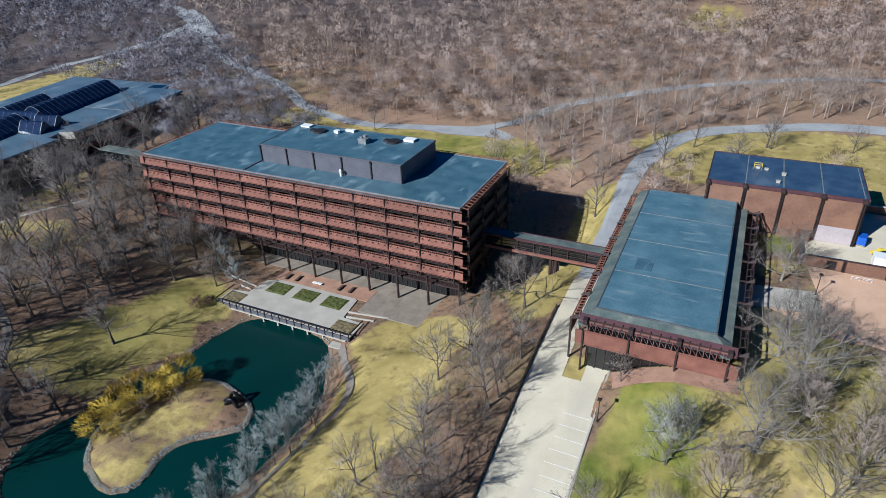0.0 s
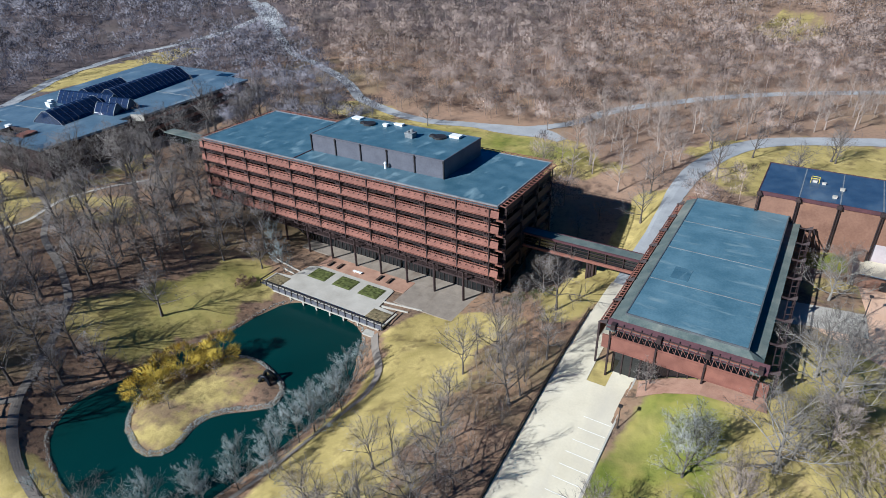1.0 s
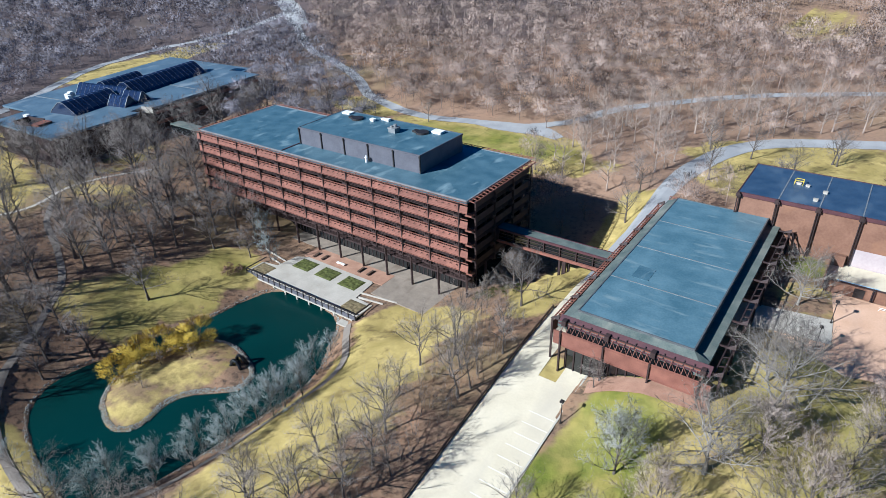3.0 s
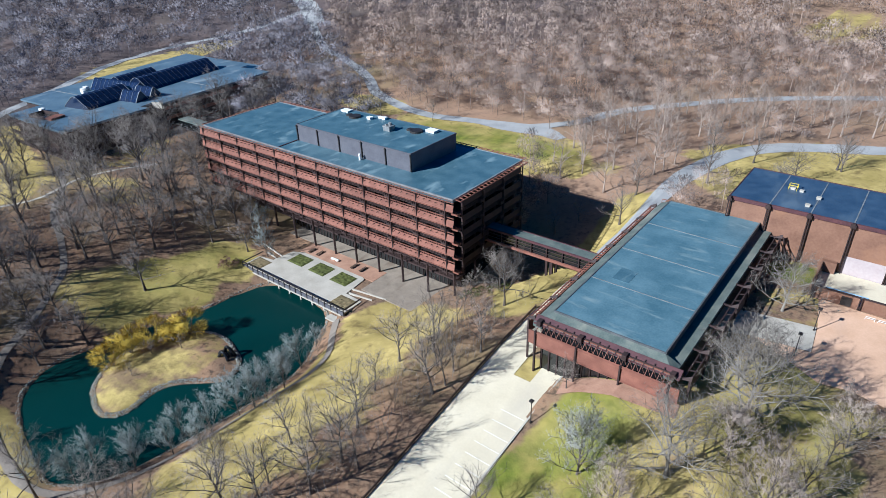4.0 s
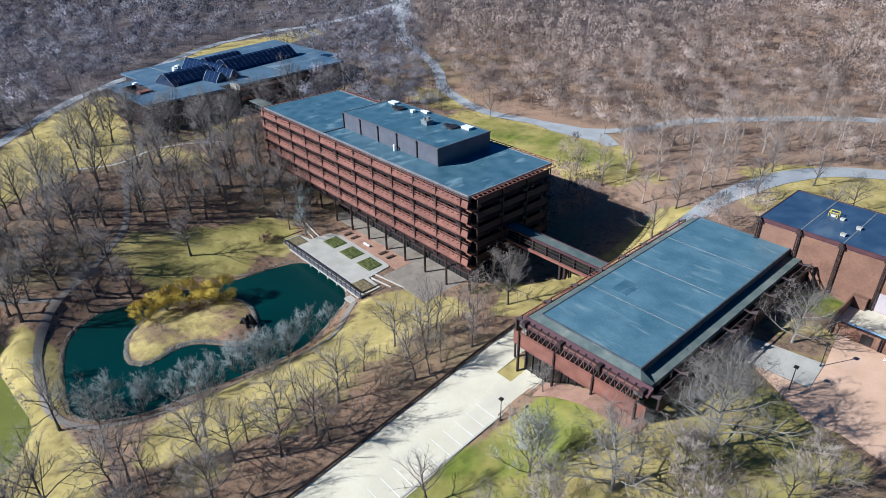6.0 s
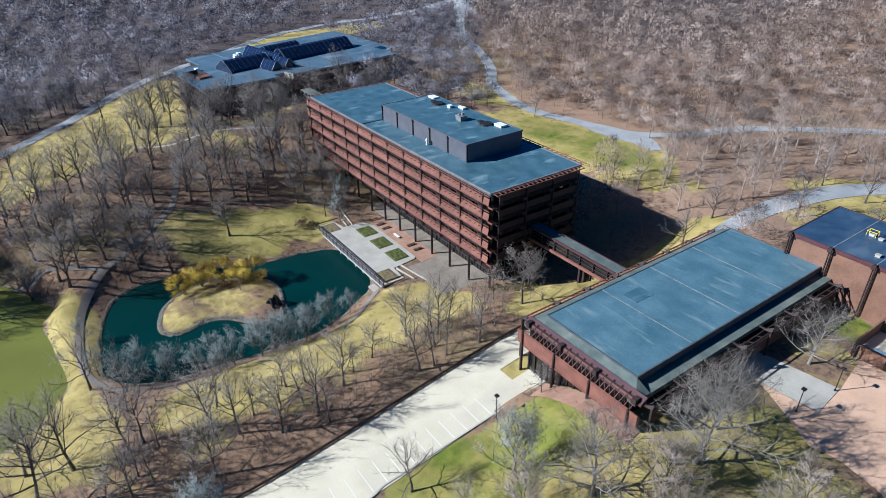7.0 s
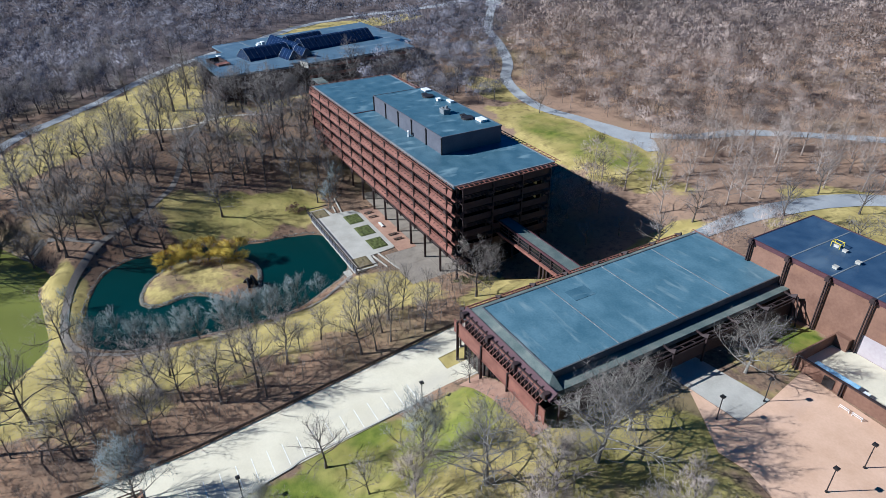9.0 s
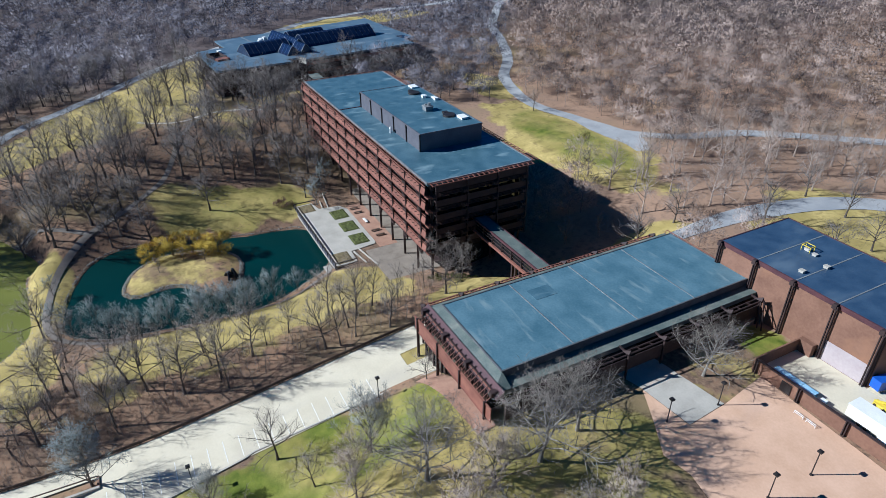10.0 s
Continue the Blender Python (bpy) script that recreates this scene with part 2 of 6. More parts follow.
def part(name, shape, material, parent, label="", at=(0, 0, 0)):
    """One mesh part under a thing or part; shape is in the parent's own space. A mesh given again is shared."""
    me = shape if isinstance(shape, bpy.types.Mesh) else shape.data(name, material)
    ob = new(name, me)
    ob.parent = parent
    ob.location = at
    if label:
        ob["label"] = label
    return ob


def solo(name, shape, material, label, category, group="", kind="", at=(0, 0, 0)):
    me = shape if isinstance(shape, bpy.types.Mesh) else shape.data(name, material)
    ob = new(name, me)
    ob.location = at
    return tagged(ob, label, category, group, kind)


# ------------------------------------------------------------------ plan of the land
def smooth(a, b, x):
    t = np.clip((x - a) / (b - a), 0, 1)
    return t * t * (3 - 2 * t)


def waves(x, y, size, k):
    """A soft random field between about -1 and 1."""
    s = 6.28319 / size
    return (np.sin(x * s * 0.83 + y * s * 0.41 + k) + np.sin(x * s * -0.37 + y * s * 0.91 + 2.1 * k) + np.sin(x * s * 0.58 - y * s * 0.77 + 3.7 * k)
            + 0.6 * np.sin(x * s * 1.9 + y * s * 1.3 + 5.1 * k) + 0.6 * np.sin(x * s * -1.4 + y * s * 2.1 + 1.3 * k)) / 3.2


def seg_dist(x, y, line):
    """Distance from points to a polyline."""
    best = np.full(np.shape(x), 1e9)
    for (ax, ay), (bx, by) in zip(line, line[1:]):
        dx, dy = bx - ax, by - ay
        t = np.clip(((x - ax) * dx + (y - ay) * dy) / (dx * dx + dy * dy), 0, 1)
        best = np.minimum(best, np.hypot(x - ax - t * dx, y - ay - t * dy))
    return best


def inside(x, y, poly):
    c = np.zeros(np.shape(x), bool)
    for (ax, ay), (bx, by) in zip(poly, poly[1:] + poly[:1]):
        if ay != by:
            c ^= ((ay > y) != (by > y)) & (x < (bx - ax) * (y - ay) / (by - ay) + ax)
    return c


def signed(x, y, poly):
    """Distance to a polygon's edge, negative inside."""
    d = seg_dist(x, y, poly + poly[:1])
    return np.where(inside(x, y, poly), -d, d)


def rounded(poly, n=5):
    """A closed Catmull-Rom curve through the corners."""
    out = []
    for i in range(len(poly)):
        p = [Vector(poly[(i + k) % len(poly)]) for k in (-1, 0, 1, 2)]
        for j in range(n):
            t = j / n
            out.append(tuple(0.5 * (2 * p[1] + (p[2] - p[0]) * t + (2 * p[0] - 5 * p[1] + 4 * p[2] - p[3]) * t * t + (3 * p[1] - p[0] - 3 * p[2] + p[3]) * t ** 3)))
    return out


def along(line, step=3.0):
    """A Catmull-Rom curve through a polyline's points, in even steps."""
    pts = [Vector(line[0]) * 2 - Vector(line[1])] + [Vector(p) for p in line] + [Vector(line[-1]) * 2 - Vector(line[-2])]
    out = []
    for i in range(1, len(pts) - 2):
        p = pts[i - 1:i + 3]
        n = max(1, int((p[2] - p[1]).length / step))
        for j in range(n):
            t = j / n
            out.append(0.5 * (2 * p[1] + (p[2] - p[0]) * t + (2 * p[0] - 5 * p[1] + 4 * p[2] - p[3]) * t * t + (3 * p[1] - p[0] - 3 * p[2] + p[3]) * t ** 3))
    return out + [pts[-2]]


WATER = -4.8
POND = rounded([(-30, -20), (-45, -17), (-56, -19), (-60, -28), (-61, -37), (-64.5, -48), (-69, -59), (-69.5, -66), (-71.5, -74), (-70, -81), (-64, -87.5), (-53, -91.5), (-40, -94), (-30, -93.5), (-22, -84), (-19, -68), (-17.5, -54), (-17.5, -41), (-23, -30)], 4)
ISLAND = rounded([(-50, -76.5), (-44, -78), (-40, -76.5), (-39, -72.5), (-40.5, -67), (-39, -62), (-34, -57.5), (-30, -53.5), (-31.5, -48.6), (-37, -45.7), (-45, -44), (-51.5, -46), (-56.5, -52), (-60, -60), (-59, -68), (-54.5, -74)], 4)
POND_LOW = rounded([(-74, -100), (-67, -103.5), (-55, -102.6), (-37, -101.3), (-31, -103.7), (-23.5, -110), (-18, -119), (-14, -132), (-30, -150), (-65, -150), (-80, -130), (-92, -124), (-108, -124), (-104, -116), (-89, -107)])
NORTH_ROAD = [(-420, 290), (-345, 244), (-297, 213), (-252, 178), (-216, 153), (-186, 140), (-150, 122), (-127, 105), (-106, 97), (-84, 94), (-64, 99.5), (-42, 104), (-26, 119), (-14, 143), (12, 171), (60, 205), (140, 235)]
DRIVE = [(30, 0), (30, 26), (29.5, 42), (28.8, 60), (28.6, 76), (30.5, 95), (36.5, 117), (48, 132), (70, 143), (95, 151), (140, 150), (200, 160)]
WEST_ROAD = [(-110, -160), (-150, -124), (-171, -112), (-185, -97), (-206, -73), (-232, -49), (-250, -30), (-268, 2), (-292, 42), (-311, 78), (-316, 110), (-307, 143), (-300, 180), (-297, 213)]
POND_PATH = [(-165, -30), (-146, -36), (-128, -47.5), (-112.5, -52.7), (-99.5, -58.5), (-93, -65), (-84.3, -75), (-77, -85), (-69, -91), (-58.8, -95), (-45.4, -97.3), (-34, -97.4), (-25, -93), (-18, -82), (-15, -72), (-13.5, -64), (-12, -56), (-9.5, -46), (-12, -36), (-20, -27), (-24.5, -21.5)]
BANK_PATH = [(-77, -85), (-82, -93), (-86, -102), (-94, -113), (-112, -127), (-140, -140)]
HILL_PATH = [(-152, -62), (-146, -54), (-142.5, -44), (-147, -30), (-143, -18), (-135, -6)]
HILL_LAWN = [(-128, -150), (-150, -119), (-182, -95), (-203, -70), (-229, -46), (-246, -26), (-232, -17), (-190, -28), (-153, -36), (-146, -56), (-138, -78), (-128, -100), (-122, -118), (-112, -140)]
BANK_LAWN = [(-98, -58), (-88, -67), (-78, -63), (-71, -62), (-66, -48), (-63, -37), (-62, -24), (-68, -13), (-78, -8), (-82, -18), (-86, -36)]
LOT = [(24, -112), (29.5, -112), (32.4, -86), (34.6, -86), (35.5, -97), (47.5, -97), (43.4, -62), (42.6, -18.5), (38, -18.5), (38, -24), (34, -24), (33.5, -2), (26.5, -2), (27.2, -30), (28.2, -60), (28.4, -78), (26.6, -98)]


def lot_height(y):
    return 9.2 + np.where(y < -18, (y + 18) * 0.108, np.minimum((y + 18) * 0.05, 4.0))


def height(x, y):
    """Height of the ground."""
    x, y = np.asarray(x, float), np.asarray(y, float)
    far = np.hypot(x, y)
    up = 11.0 + 0.025 * np.clip(y, -120, 220) - 0.022 * np.clip(x + 60, -260, 0) + 1.2 * waves(x, y, 170, 0.7) * smooth(60, 140, np.abs(y) + np.abs(x) * 0.3)
    up = up + 9.0 * waves(x, y, 520, 1.9) * smooth(190, 420, far) + 0.02 * np.clip(far - 250, 0, 1500)
    up = np.where(y < -40, up - 0.05 * np.clip(-40 - y, 0, 120) * smooth(-60, -130, x), up)
    d = seg_dist(x, y, [(-42, 2), (-46, -50), (-40, -90), (-30, -150)])
    z = -3.4 + (up + 3.4) * smooth(14, 82, d)
    z = z + 1.2 * smooth(10, 24, d) * (1 - smooth(24, 60, d))
    # the level ground that carries the lot, the drive and the display building
    east = smooth(2, 27, x) * smooth(-170, -120, y)
    lot = lot_height(y) * 1.0
    lot = lot + (13.9 - lot) * smooth(44, 72, x) * smooth(-75, -25, y)
    lot = lot + (13.2 - lot) * smooth(48, 75, y)
    z = z + (lot - z) * east * (1 - smooth(110, 160, y))
    # the rise in front of the display building
    rise = np.interp(x, [42.5, 44.5, 49, 55, 66, 74], [9.0, 9.6, 12.4, 14.6, 14.9, 13.9])
    z = z + (rise - z) * smooth(42.5, 44.5, x) * (1 - smooth(68, 76, x)) * smooth(-36, -24, y) * (1 - smooth(-16, -8, y))
    # the hollow under the footbridge
    r = seg_dist(x, y, [(-10, 6), (5, 24), (8, 42), (8, 74)])
    z = z + (np.interp(y, [0, 15, 41, 56, 64, 80], [-1, 1.5, 4.5, 7.0, 9.3, 12.5]) - z) * (1 - smooth(13.5, 20.5, r)) * smooth(2, 14, y)
    # the floor of the valley in front of and under the offices
    level = smooth(-82, -70, x) * (1 - smooth(-12, 6, x)) * smooth(-24, -19, y) * (1 - smooth(8, 34, y))
    z = z + (-1.75 - z) * level
    # ponds and island
    p = signed(x, y, POND)
    shore = np.where(p > 0, WATER + 0.45 + 0.13 * p, WATER + 0.45 + np.maximum(p, -3.0) * 0.6)
    z = np.where(p < 9, shore + (z - shore) * smooth(0, 9, p) * (p > 0), z)
    i = signed(x, y, ISLAND)
    z = np.where(i < 0, np.maximum(z, WATER + 0.5 + 1.1 * smooth(0, 7, -i)), np.where((i < 4) & (p < 0), np.maximum(z, WATER + 0.5 - 0.7 * i), z))
    q = signed(x, y, POND_LOW)
    shore = np.where(q > 0, WATER - 0.3 + 0.2 * q, WATER - 0.3 + np.maximum(q, -3.0) * 0.6)
    z = np.where(q < 5, shore + (z - shore) * smooth(0, 5, q) * (q > 0), z)
    rough = 0.25 * waves(x, y, 23, 4.2) * smooth(70, 130, d) * (1 - east)
    return z + rough


def h1(x, y):
    return float(height(x, y))


def blob(x, y, cx, cy, rx, ry, k=0.0):
    """1 inside an uneven ellipse, 0 outside."""
    r = np.hypot((x - cx) / rx, (y - cy) / ry) + 0.12 * waves(x, y, 30, k) + 0.06 * waves(x, y, 9, k + 2)
    return 1 - smooth(0.8, 1.1, r)


def patch(x, y, poly, k=0.0):
    """1 inside a polygon with an uneven edge, 0 outside."""
    return 1 - smooth(-3.5, 3.0, signed(x, y, poly) + 2.2 * waves(x, y, 17, k) + 1.2 * waves(x, y, 7, k + 2))


def lawn(x, y):
    """How far the ground is mown grass (1) rather than leaf litter (0)."""
    g = np.maximum.reduce([
        blob(x, y, -46, 83, 52, 20, 1), blob(x, y, 84, 108, 60, 38, 2), blob(x, y, 23, 48, 8, 28, 9), blob(x, y, -3, -50, 15, 42, 3), blob(x, y, -6, -16, 16, 14, 4),
        blob(x, y, 56, -58, 14, 46, 5), blob(x, y, 66, -56, 22, 48, 25) * 0.62, blob(x, y, 80, -16, 18, 26, 12) * 0.8, patch(x, y, HILL_LAWN, 6), patch(x, y, BANK_LAWN, 7), blob(x, y, -130, -26, 18, 9, 33) * 0.55, blob(x, y, -152, -4, 10, 16, 34) * 0.55, blob(x, y, -50, -98, 23, 8, 8), blob(x, y, -118, 92, 22, 11, 10),
        blob(x, y, 20, 14, 9, 26, 11), blob(x, y, -288, 88, 18, 58, 13) * 0.85, blob(x, y, 10, -52, 8, 62, 26) * 0.36, blob(x, y, -14, -106, 22, 13, 14), blob(x, y, 37, -21, 5, 5, 19), blob(x, y, 76, 28, 8, 9, 20) * 0.5, blob(x, y, 72, 43, 6, 6, 22), np.where(signed(x, y, ISLAND) < 0, 0.56, 0.0), blob(x, y, 30, 372, 24, 60, 23) * 0.6])
    g = g * np.where((x > -36) & (x < 0), smooth(1.5, 5.0, signed(x, y, POND)), 1.0)
    return np.clip(g + 0.35 * waves(x, y, 13, 6.6) * (g > 0.05) * (g < 0.95), 0, 1)


def dry(x, y):
    """Where the leaf litter is pale and dry."""
    return np.maximum(smooth(20, 75, y) * smooth(-170, -90, x), blob(x, y, 80, -46, 26, 40, 35))


def shaded_brush(x, y):
    """Where grey undergrowth, coloured dark for the shade between crowns, covers the floor of the far woods."""
    return np.maximum(1 - smooth(-250, -170, x), smooth(170, 260, y) * (1 - smooth(-140, -60, x)))


def lush(x, y):
    """How green the grass is."""
    g = np.maximum.reduce([blob(x, y, 52, -48, 11, 44, 15), blob(x, y, 72, 43, 7, 7, 16) * 1.3, blob(x, y, -45, 84, 40, 12, 17) * 0.85, blob(x, y, 84, -10, 14, 26, 18) * 0.4, blob(x, y, -74, -38, 15, 26, 36) * 0.45])
    return np.clip(g * (0.75 + 0.4 * waves(x, y, 17, 8.1)), 0, 1)


# ------------------------------------------------------------------ ground
def grass_material():
    m = bpy.data.materials.new("lawn_and_leaf_litter")
    m.use_nodes = True
    N, L = m.node_tree.nodes, m.node_tree.links
    p = N["Principled BSDF"]
    p.inputs["Roughness"].default_value, p.inputs["Specular IOR Level"].default_value = 0.95, 0.15
    geo = N.new("ShaderNodeNewGeometry")

    def tex(scale, detail=5.0, dist=0.0):
        n = N.new("ShaderNodeTexNoise")
        n.inputs["Scale"].default_value, n.inputs["Detail"].default_value, n.inputs["Distortion"].default_value = scale, detail, dist
        L.new(geo.outputs["Position"], n.inputs["Vector"])
        return n.outputs["Fac"]

    def rng(v, a, b):
        n = N.new("ShaderNodeMapRange")
        n.inputs["From Min"].default_value, n.inputs["From Max"].default_value = a, b
        L.new(v, n.inputs["Value"])
        return n.outputs[0]

    def mix(fac, a, b):
        n = N.new("ShaderNodeMix")
        n.data_type = "RGBA"
        L.new(fac, n.inputs["Factor"])
        for key, c in (("A", a), ("B", b)):
            if isinstance(c, tuple):
                n.inputs[key].default_value = (*c, 1)
            else:
                L.new(c, n.inputs[key])
        return n.outputs["Result"]

    def att(name):
        n = N.new("ShaderNodeAttribute")
        n.attribute_name = name
        return n.outputs["Fac"]

    straw = mix(rng(tex(0.11, 6, 0.6), 0.35, 0.68), (0.29, 0.23, 0.072), (0.52, 0.405, 0.15))
    straw = mix(rng(tex(0.9, 4), 0.4, 0.75), straw, (0.35, 0.275, 0.1))
    straw = mix(rng(tex(0.3, 8, 0.3), 0.52, 0.72), straw, (0.2, 0.15, 0.06))
    green = mix(rng(tex(0.35, 5), 0.35, 0.7), (0.075, 0.105, 0.013), (0.2, 0.213, 0.034))
    green = mix(rng(tex(0.13, 7, 0.3), 0.5, 0.7), green, (0.25, 0.212, 0.052))
    grass = mix(att("lush"), straw, green)
    litter = mix(rng(tex(0.07, 6, 0.8), 0.38, 0.66), (0.15, 0.1, 0.07), (0.33, 0.2, 0.12))
    litter = mix(rng(tex(1.6, 5), 0.45, 0.72), litter, (0.25, 0.17, 0.11))
    litter = mix(rng(tex(0.7, 8, 0.2), 0.5, 0.68), litter, (0.085, 0.06, 0.045))
    litter = mix(rng(tex(0.028, 4, 0.4), 0.52, 0.72), litter, (0.21, 0.16, 0.08))
    litter = mix(rng(att("dry"), 0.0, 1.7), litter, (0.34, 0.225, 0.155))
    # undergrowth colour with the shade of the gaps painted in
    litter = mix(rng(att("shaded_brush"), 0.0, 1.3), litter, (0.085, 0.075, 0.085))
    soft = N.new("ShaderNodeMath")
    soft.operation = "ADD"
    L.new(att("lawn"), soft.inputs[0])
    edge = N.new("ShaderNodeMath")
    edge.operation, edge.inputs[1].default_value = "MULTIPLY_ADD", 0.7
    edge.inputs[2].default_value = -0.35
    L.new(tex(0.5, 6), edge.inputs[0])
    L.new(edge.outputs[0], soft.inputs[1])
    L.new(mix(rng(soft.outputs[0], 0.32, 0.68), litter, grass), p.inputs["Base Color"])
    b = N.new("ShaderNodeBump")
    b.inputs["Strength"].default_value, b.inputs["Distance"].default_value = 0.6, 0.12
    L.new(tex(2.2, 6), b.inputs["Height"])
    L.new(b.outputs[0], p.inputs["Normal"])
    return m


def spaced(lo, hi, step, end):
    """Even steps in the core, growing ones out to the horizon."""
    core = list(np.arange(lo, hi + 0.1, step))
    out, s, p = [], step, hi
    while p < end:
        s *= 1.22
        p += s
        out.append(p)
    low, s, p = [], step, lo
    while p > -end:
        s *= 1.22
        p -= s
        low.append(p)
    return np.array(low[::-1] + core + out)


gx, gy = spaced(-280, 190, 2.4, 4000), spaced(-155, 250, 2.4, 4000)
X, Y = np.meshgrid(gx, gy)
Z = height(X, Y)
me = bpy.data.meshes.new("ground")
nx, ny = len(gx), len(gy)
idx = np.arange(nx * ny).reshape(ny, nx)
quads = np.stack([idx[:-1, :-1], idx[:-1, 1:], idx[1:, 1:], idx[1:, :-1]], -1).reshape(-1, 4)
me.from_pydata(np.stack([X, Y, Z], -1).reshape(-1, 3).tolist(), [], quads.tolist())
for key, fn in (("lawn", lawn), ("lush", lush), ("dry", dry), ("shaded_brush", shaded_brush)):
    me.attributes.new(key, "FLOAT", "POINT").data.foreach_set("value", fn(X, Y).astype(np.float32).ravel())
me.polygons.foreach_set("use_smooth", [True] * len(me.polygons))
me.materials.append(grass_material())
tagged(new("ground", me), "winter parkland of straw lawn and brown leaf litter", "ground", kind="structure")


def pool(name, poly, z, material, label):
    g = Geo()
    g.add([(x, y, z) for x, y in poly], [tuple(range(len(poly)))])
    solo(name, g, material, label, "water", kind="structure")


def grown(poly, d):
    c = Vector((sum(p[0] for p in poly) / len(poly), sum(p[1] for p in poly) / len(poly)))
    return [tuple(c + (Vector(p) - c) * (1 + d / max(1.0, (Vector(p) - c).length))) for p in poly]


pool("water", grown(POND, 1.5), WATER, pond_mat, "still dark teal pond water round an island")
pool("water", grown(POND_LOW, 1.5), WATER - 0.65, pond_green, "murky yellow-green water of the lower pond")


def ribbon(line, width, lift=0.14, step=3.0, cross=4):
    """A draped strip along a curve."""
    pts = along(line, step)
    g = Geo()
    rows = []
    for i, p in enumerate(pts):
        d = (pts[min(i + 1, len(pts) - 1)] - pts[max(i - 1, 0)]).normalized()
        s = Vector((d.y, -d.x))
        w = width(i / (len(pts) - 1)) if callable(width) else width
        w *= 1 + 0.03 * math.sin(i * 0.9) + 0.02 * math.sin(i * 2.3)
        rows.append([p + s * (w * (k / cross - 0.5)) for k in range(cross + 1)])
    flat = np.array([tuple(q) for r in rows for q in r])
    z = height(flat[:, 0], flat[:, 1]) + lift
    g.v = [(float(a), float(b), float(c)) for (a, b), c in zip(flat, z)]
    n = cross + 1
    g.f = [(i * n + k, i * n + k + 1, (i + 1) * n + k + 1, (i + 1) * n + k) for i in range(len(rows) - 1) for k in range(cross)]
    return g


def draped(poly, lift, step=2.0):
    """A flat polygon cut into a grid and laid over the ground."""
    bm = bmesh.new()
    f = bm.faces.new([bm.verts.new((x, y, 0)) for x, y in poly])
    for axis in (0, 1):
        lo, hi = min(p[axis] for p in poly), max(p[axis] for p in poly)
        c = lo + step
        while c < hi:
            no = [0, 0, 0]
            no[axis] = 1
            co = [0, 0, 0]
            co[axis] = c
            bmesh.ops.bisect_plane(bm, geom=bm.verts[:] + bm.edges[:] + bm.faces[:], plane_co=co, plane_no=no)
            c += step
    g = Geo()
    bm.verts.index_update()
    a = np.array([v.co[:2] for v in bm.verts])
    z = height(a[:, 0], a[:, 1]) + lift
    g.v = [(float(p[0]), float(p[1]), float(q)) for p, q in zip(a, z)]
    g.f = [tuple(v.index for v in f.verts) for f in bm.faces]
    bm.free()
    return g


solo("road", ribbon(NORTH_ROAD, 5.6), road_mat, "pale grey asphalt park road through bare woods", "road", kind="structure")
solo("road", ribbon(DRIVE, lambda t: 5.2 + 3.2 * float(smooth(0.12, 0.4, t))), road_mat, "pale grey curving asphalt drive", "road", kind="structure")
solo("road", ribbon(WEST_ROAD, 6.5), road_mat, "narrow grey road over the lawn hill", "road", kind="structure")
solo("road", ribbon([(-62, 100), (-45, 101.5), (-32, 102), (-22, 98)], lambda t: 5.0 + 6.0 * math.sin(3.14159 * min(1.0, t)), 0.17), road_mat, "grey asphalt turning area beside the lawn", "road", kind="structure")
solo("road", ribbon([(-330, 234), (-297, 214), (-268, 192)], 14.0, 0.2), road_mat, "wide pale junction of two park roads", "road", kind="structure")
solo("footpath", ribbon(BANK_PATH, 1.9, 0.16), path_mat, "dark asphalt footpath along the lower pond", "path", kind="structure")
solo("footpath", ribbon(HILL_PATH, 1.4, 0.16), concrete, "pale narrow footpath over the lawn hill", "path", kind="structure")
solo("footpath", ribbon(POND_PATH, 1.9), path_mat, "narrow dark asphalt footpath round the pond", "path", kind="structure")
lot = solo("parking_lot", draped(LOT, 0.12), lot_concrete, "sunlit pale concrete parking lot", "parking lot", kind="structure")
solo("pavement", ribbon([(30, -3), (30, 12)], 6.0, 0.16), lot_concrete, "pale concrete drive under the footbridge", "pavement", kind="structure")

# parking lines, a kerb and a timber guard rail
for k in range(20):
    y = -33.2 - 3.02 * k
    g = Geo()
    x0, x1 = 37.0 - 0.02 * k, 42.3 + 0.035 * k
    a = np.linspace(x0, x1, 5)
    zz = height(a, a * 0 + y) + 0.145
    g.add([(float(u), y + s, float(w)) for u, w in zip(a, zz) for s in (-0.07, 0.07)], [(2 * i, 2 * i + 2, 2 * i + 3, 2 * i + 1) for i in range(4)])
    part("parking_line", g, line_paint, lot)
g = Geo()
for a, b in zip(range(0, 72, 2), range(2, 74, 2)):
    f = lambda s: (42.75 + (0.010 * s if s > 40 else 0.0) + max(0, s - 40) * 0.08, -18.5 - s)
    (xa, ya), (xb, yb) = f(a), f(b)
    g.beam((xa, ya, h1(xa, ya) + 0.12), (xb, yb, h1(xb, yb) + 0.12), 0.35, 0.3)
solo("kerb", g, concrete, "low grey concrete kerb along the lot", "kerb", kind="structure")


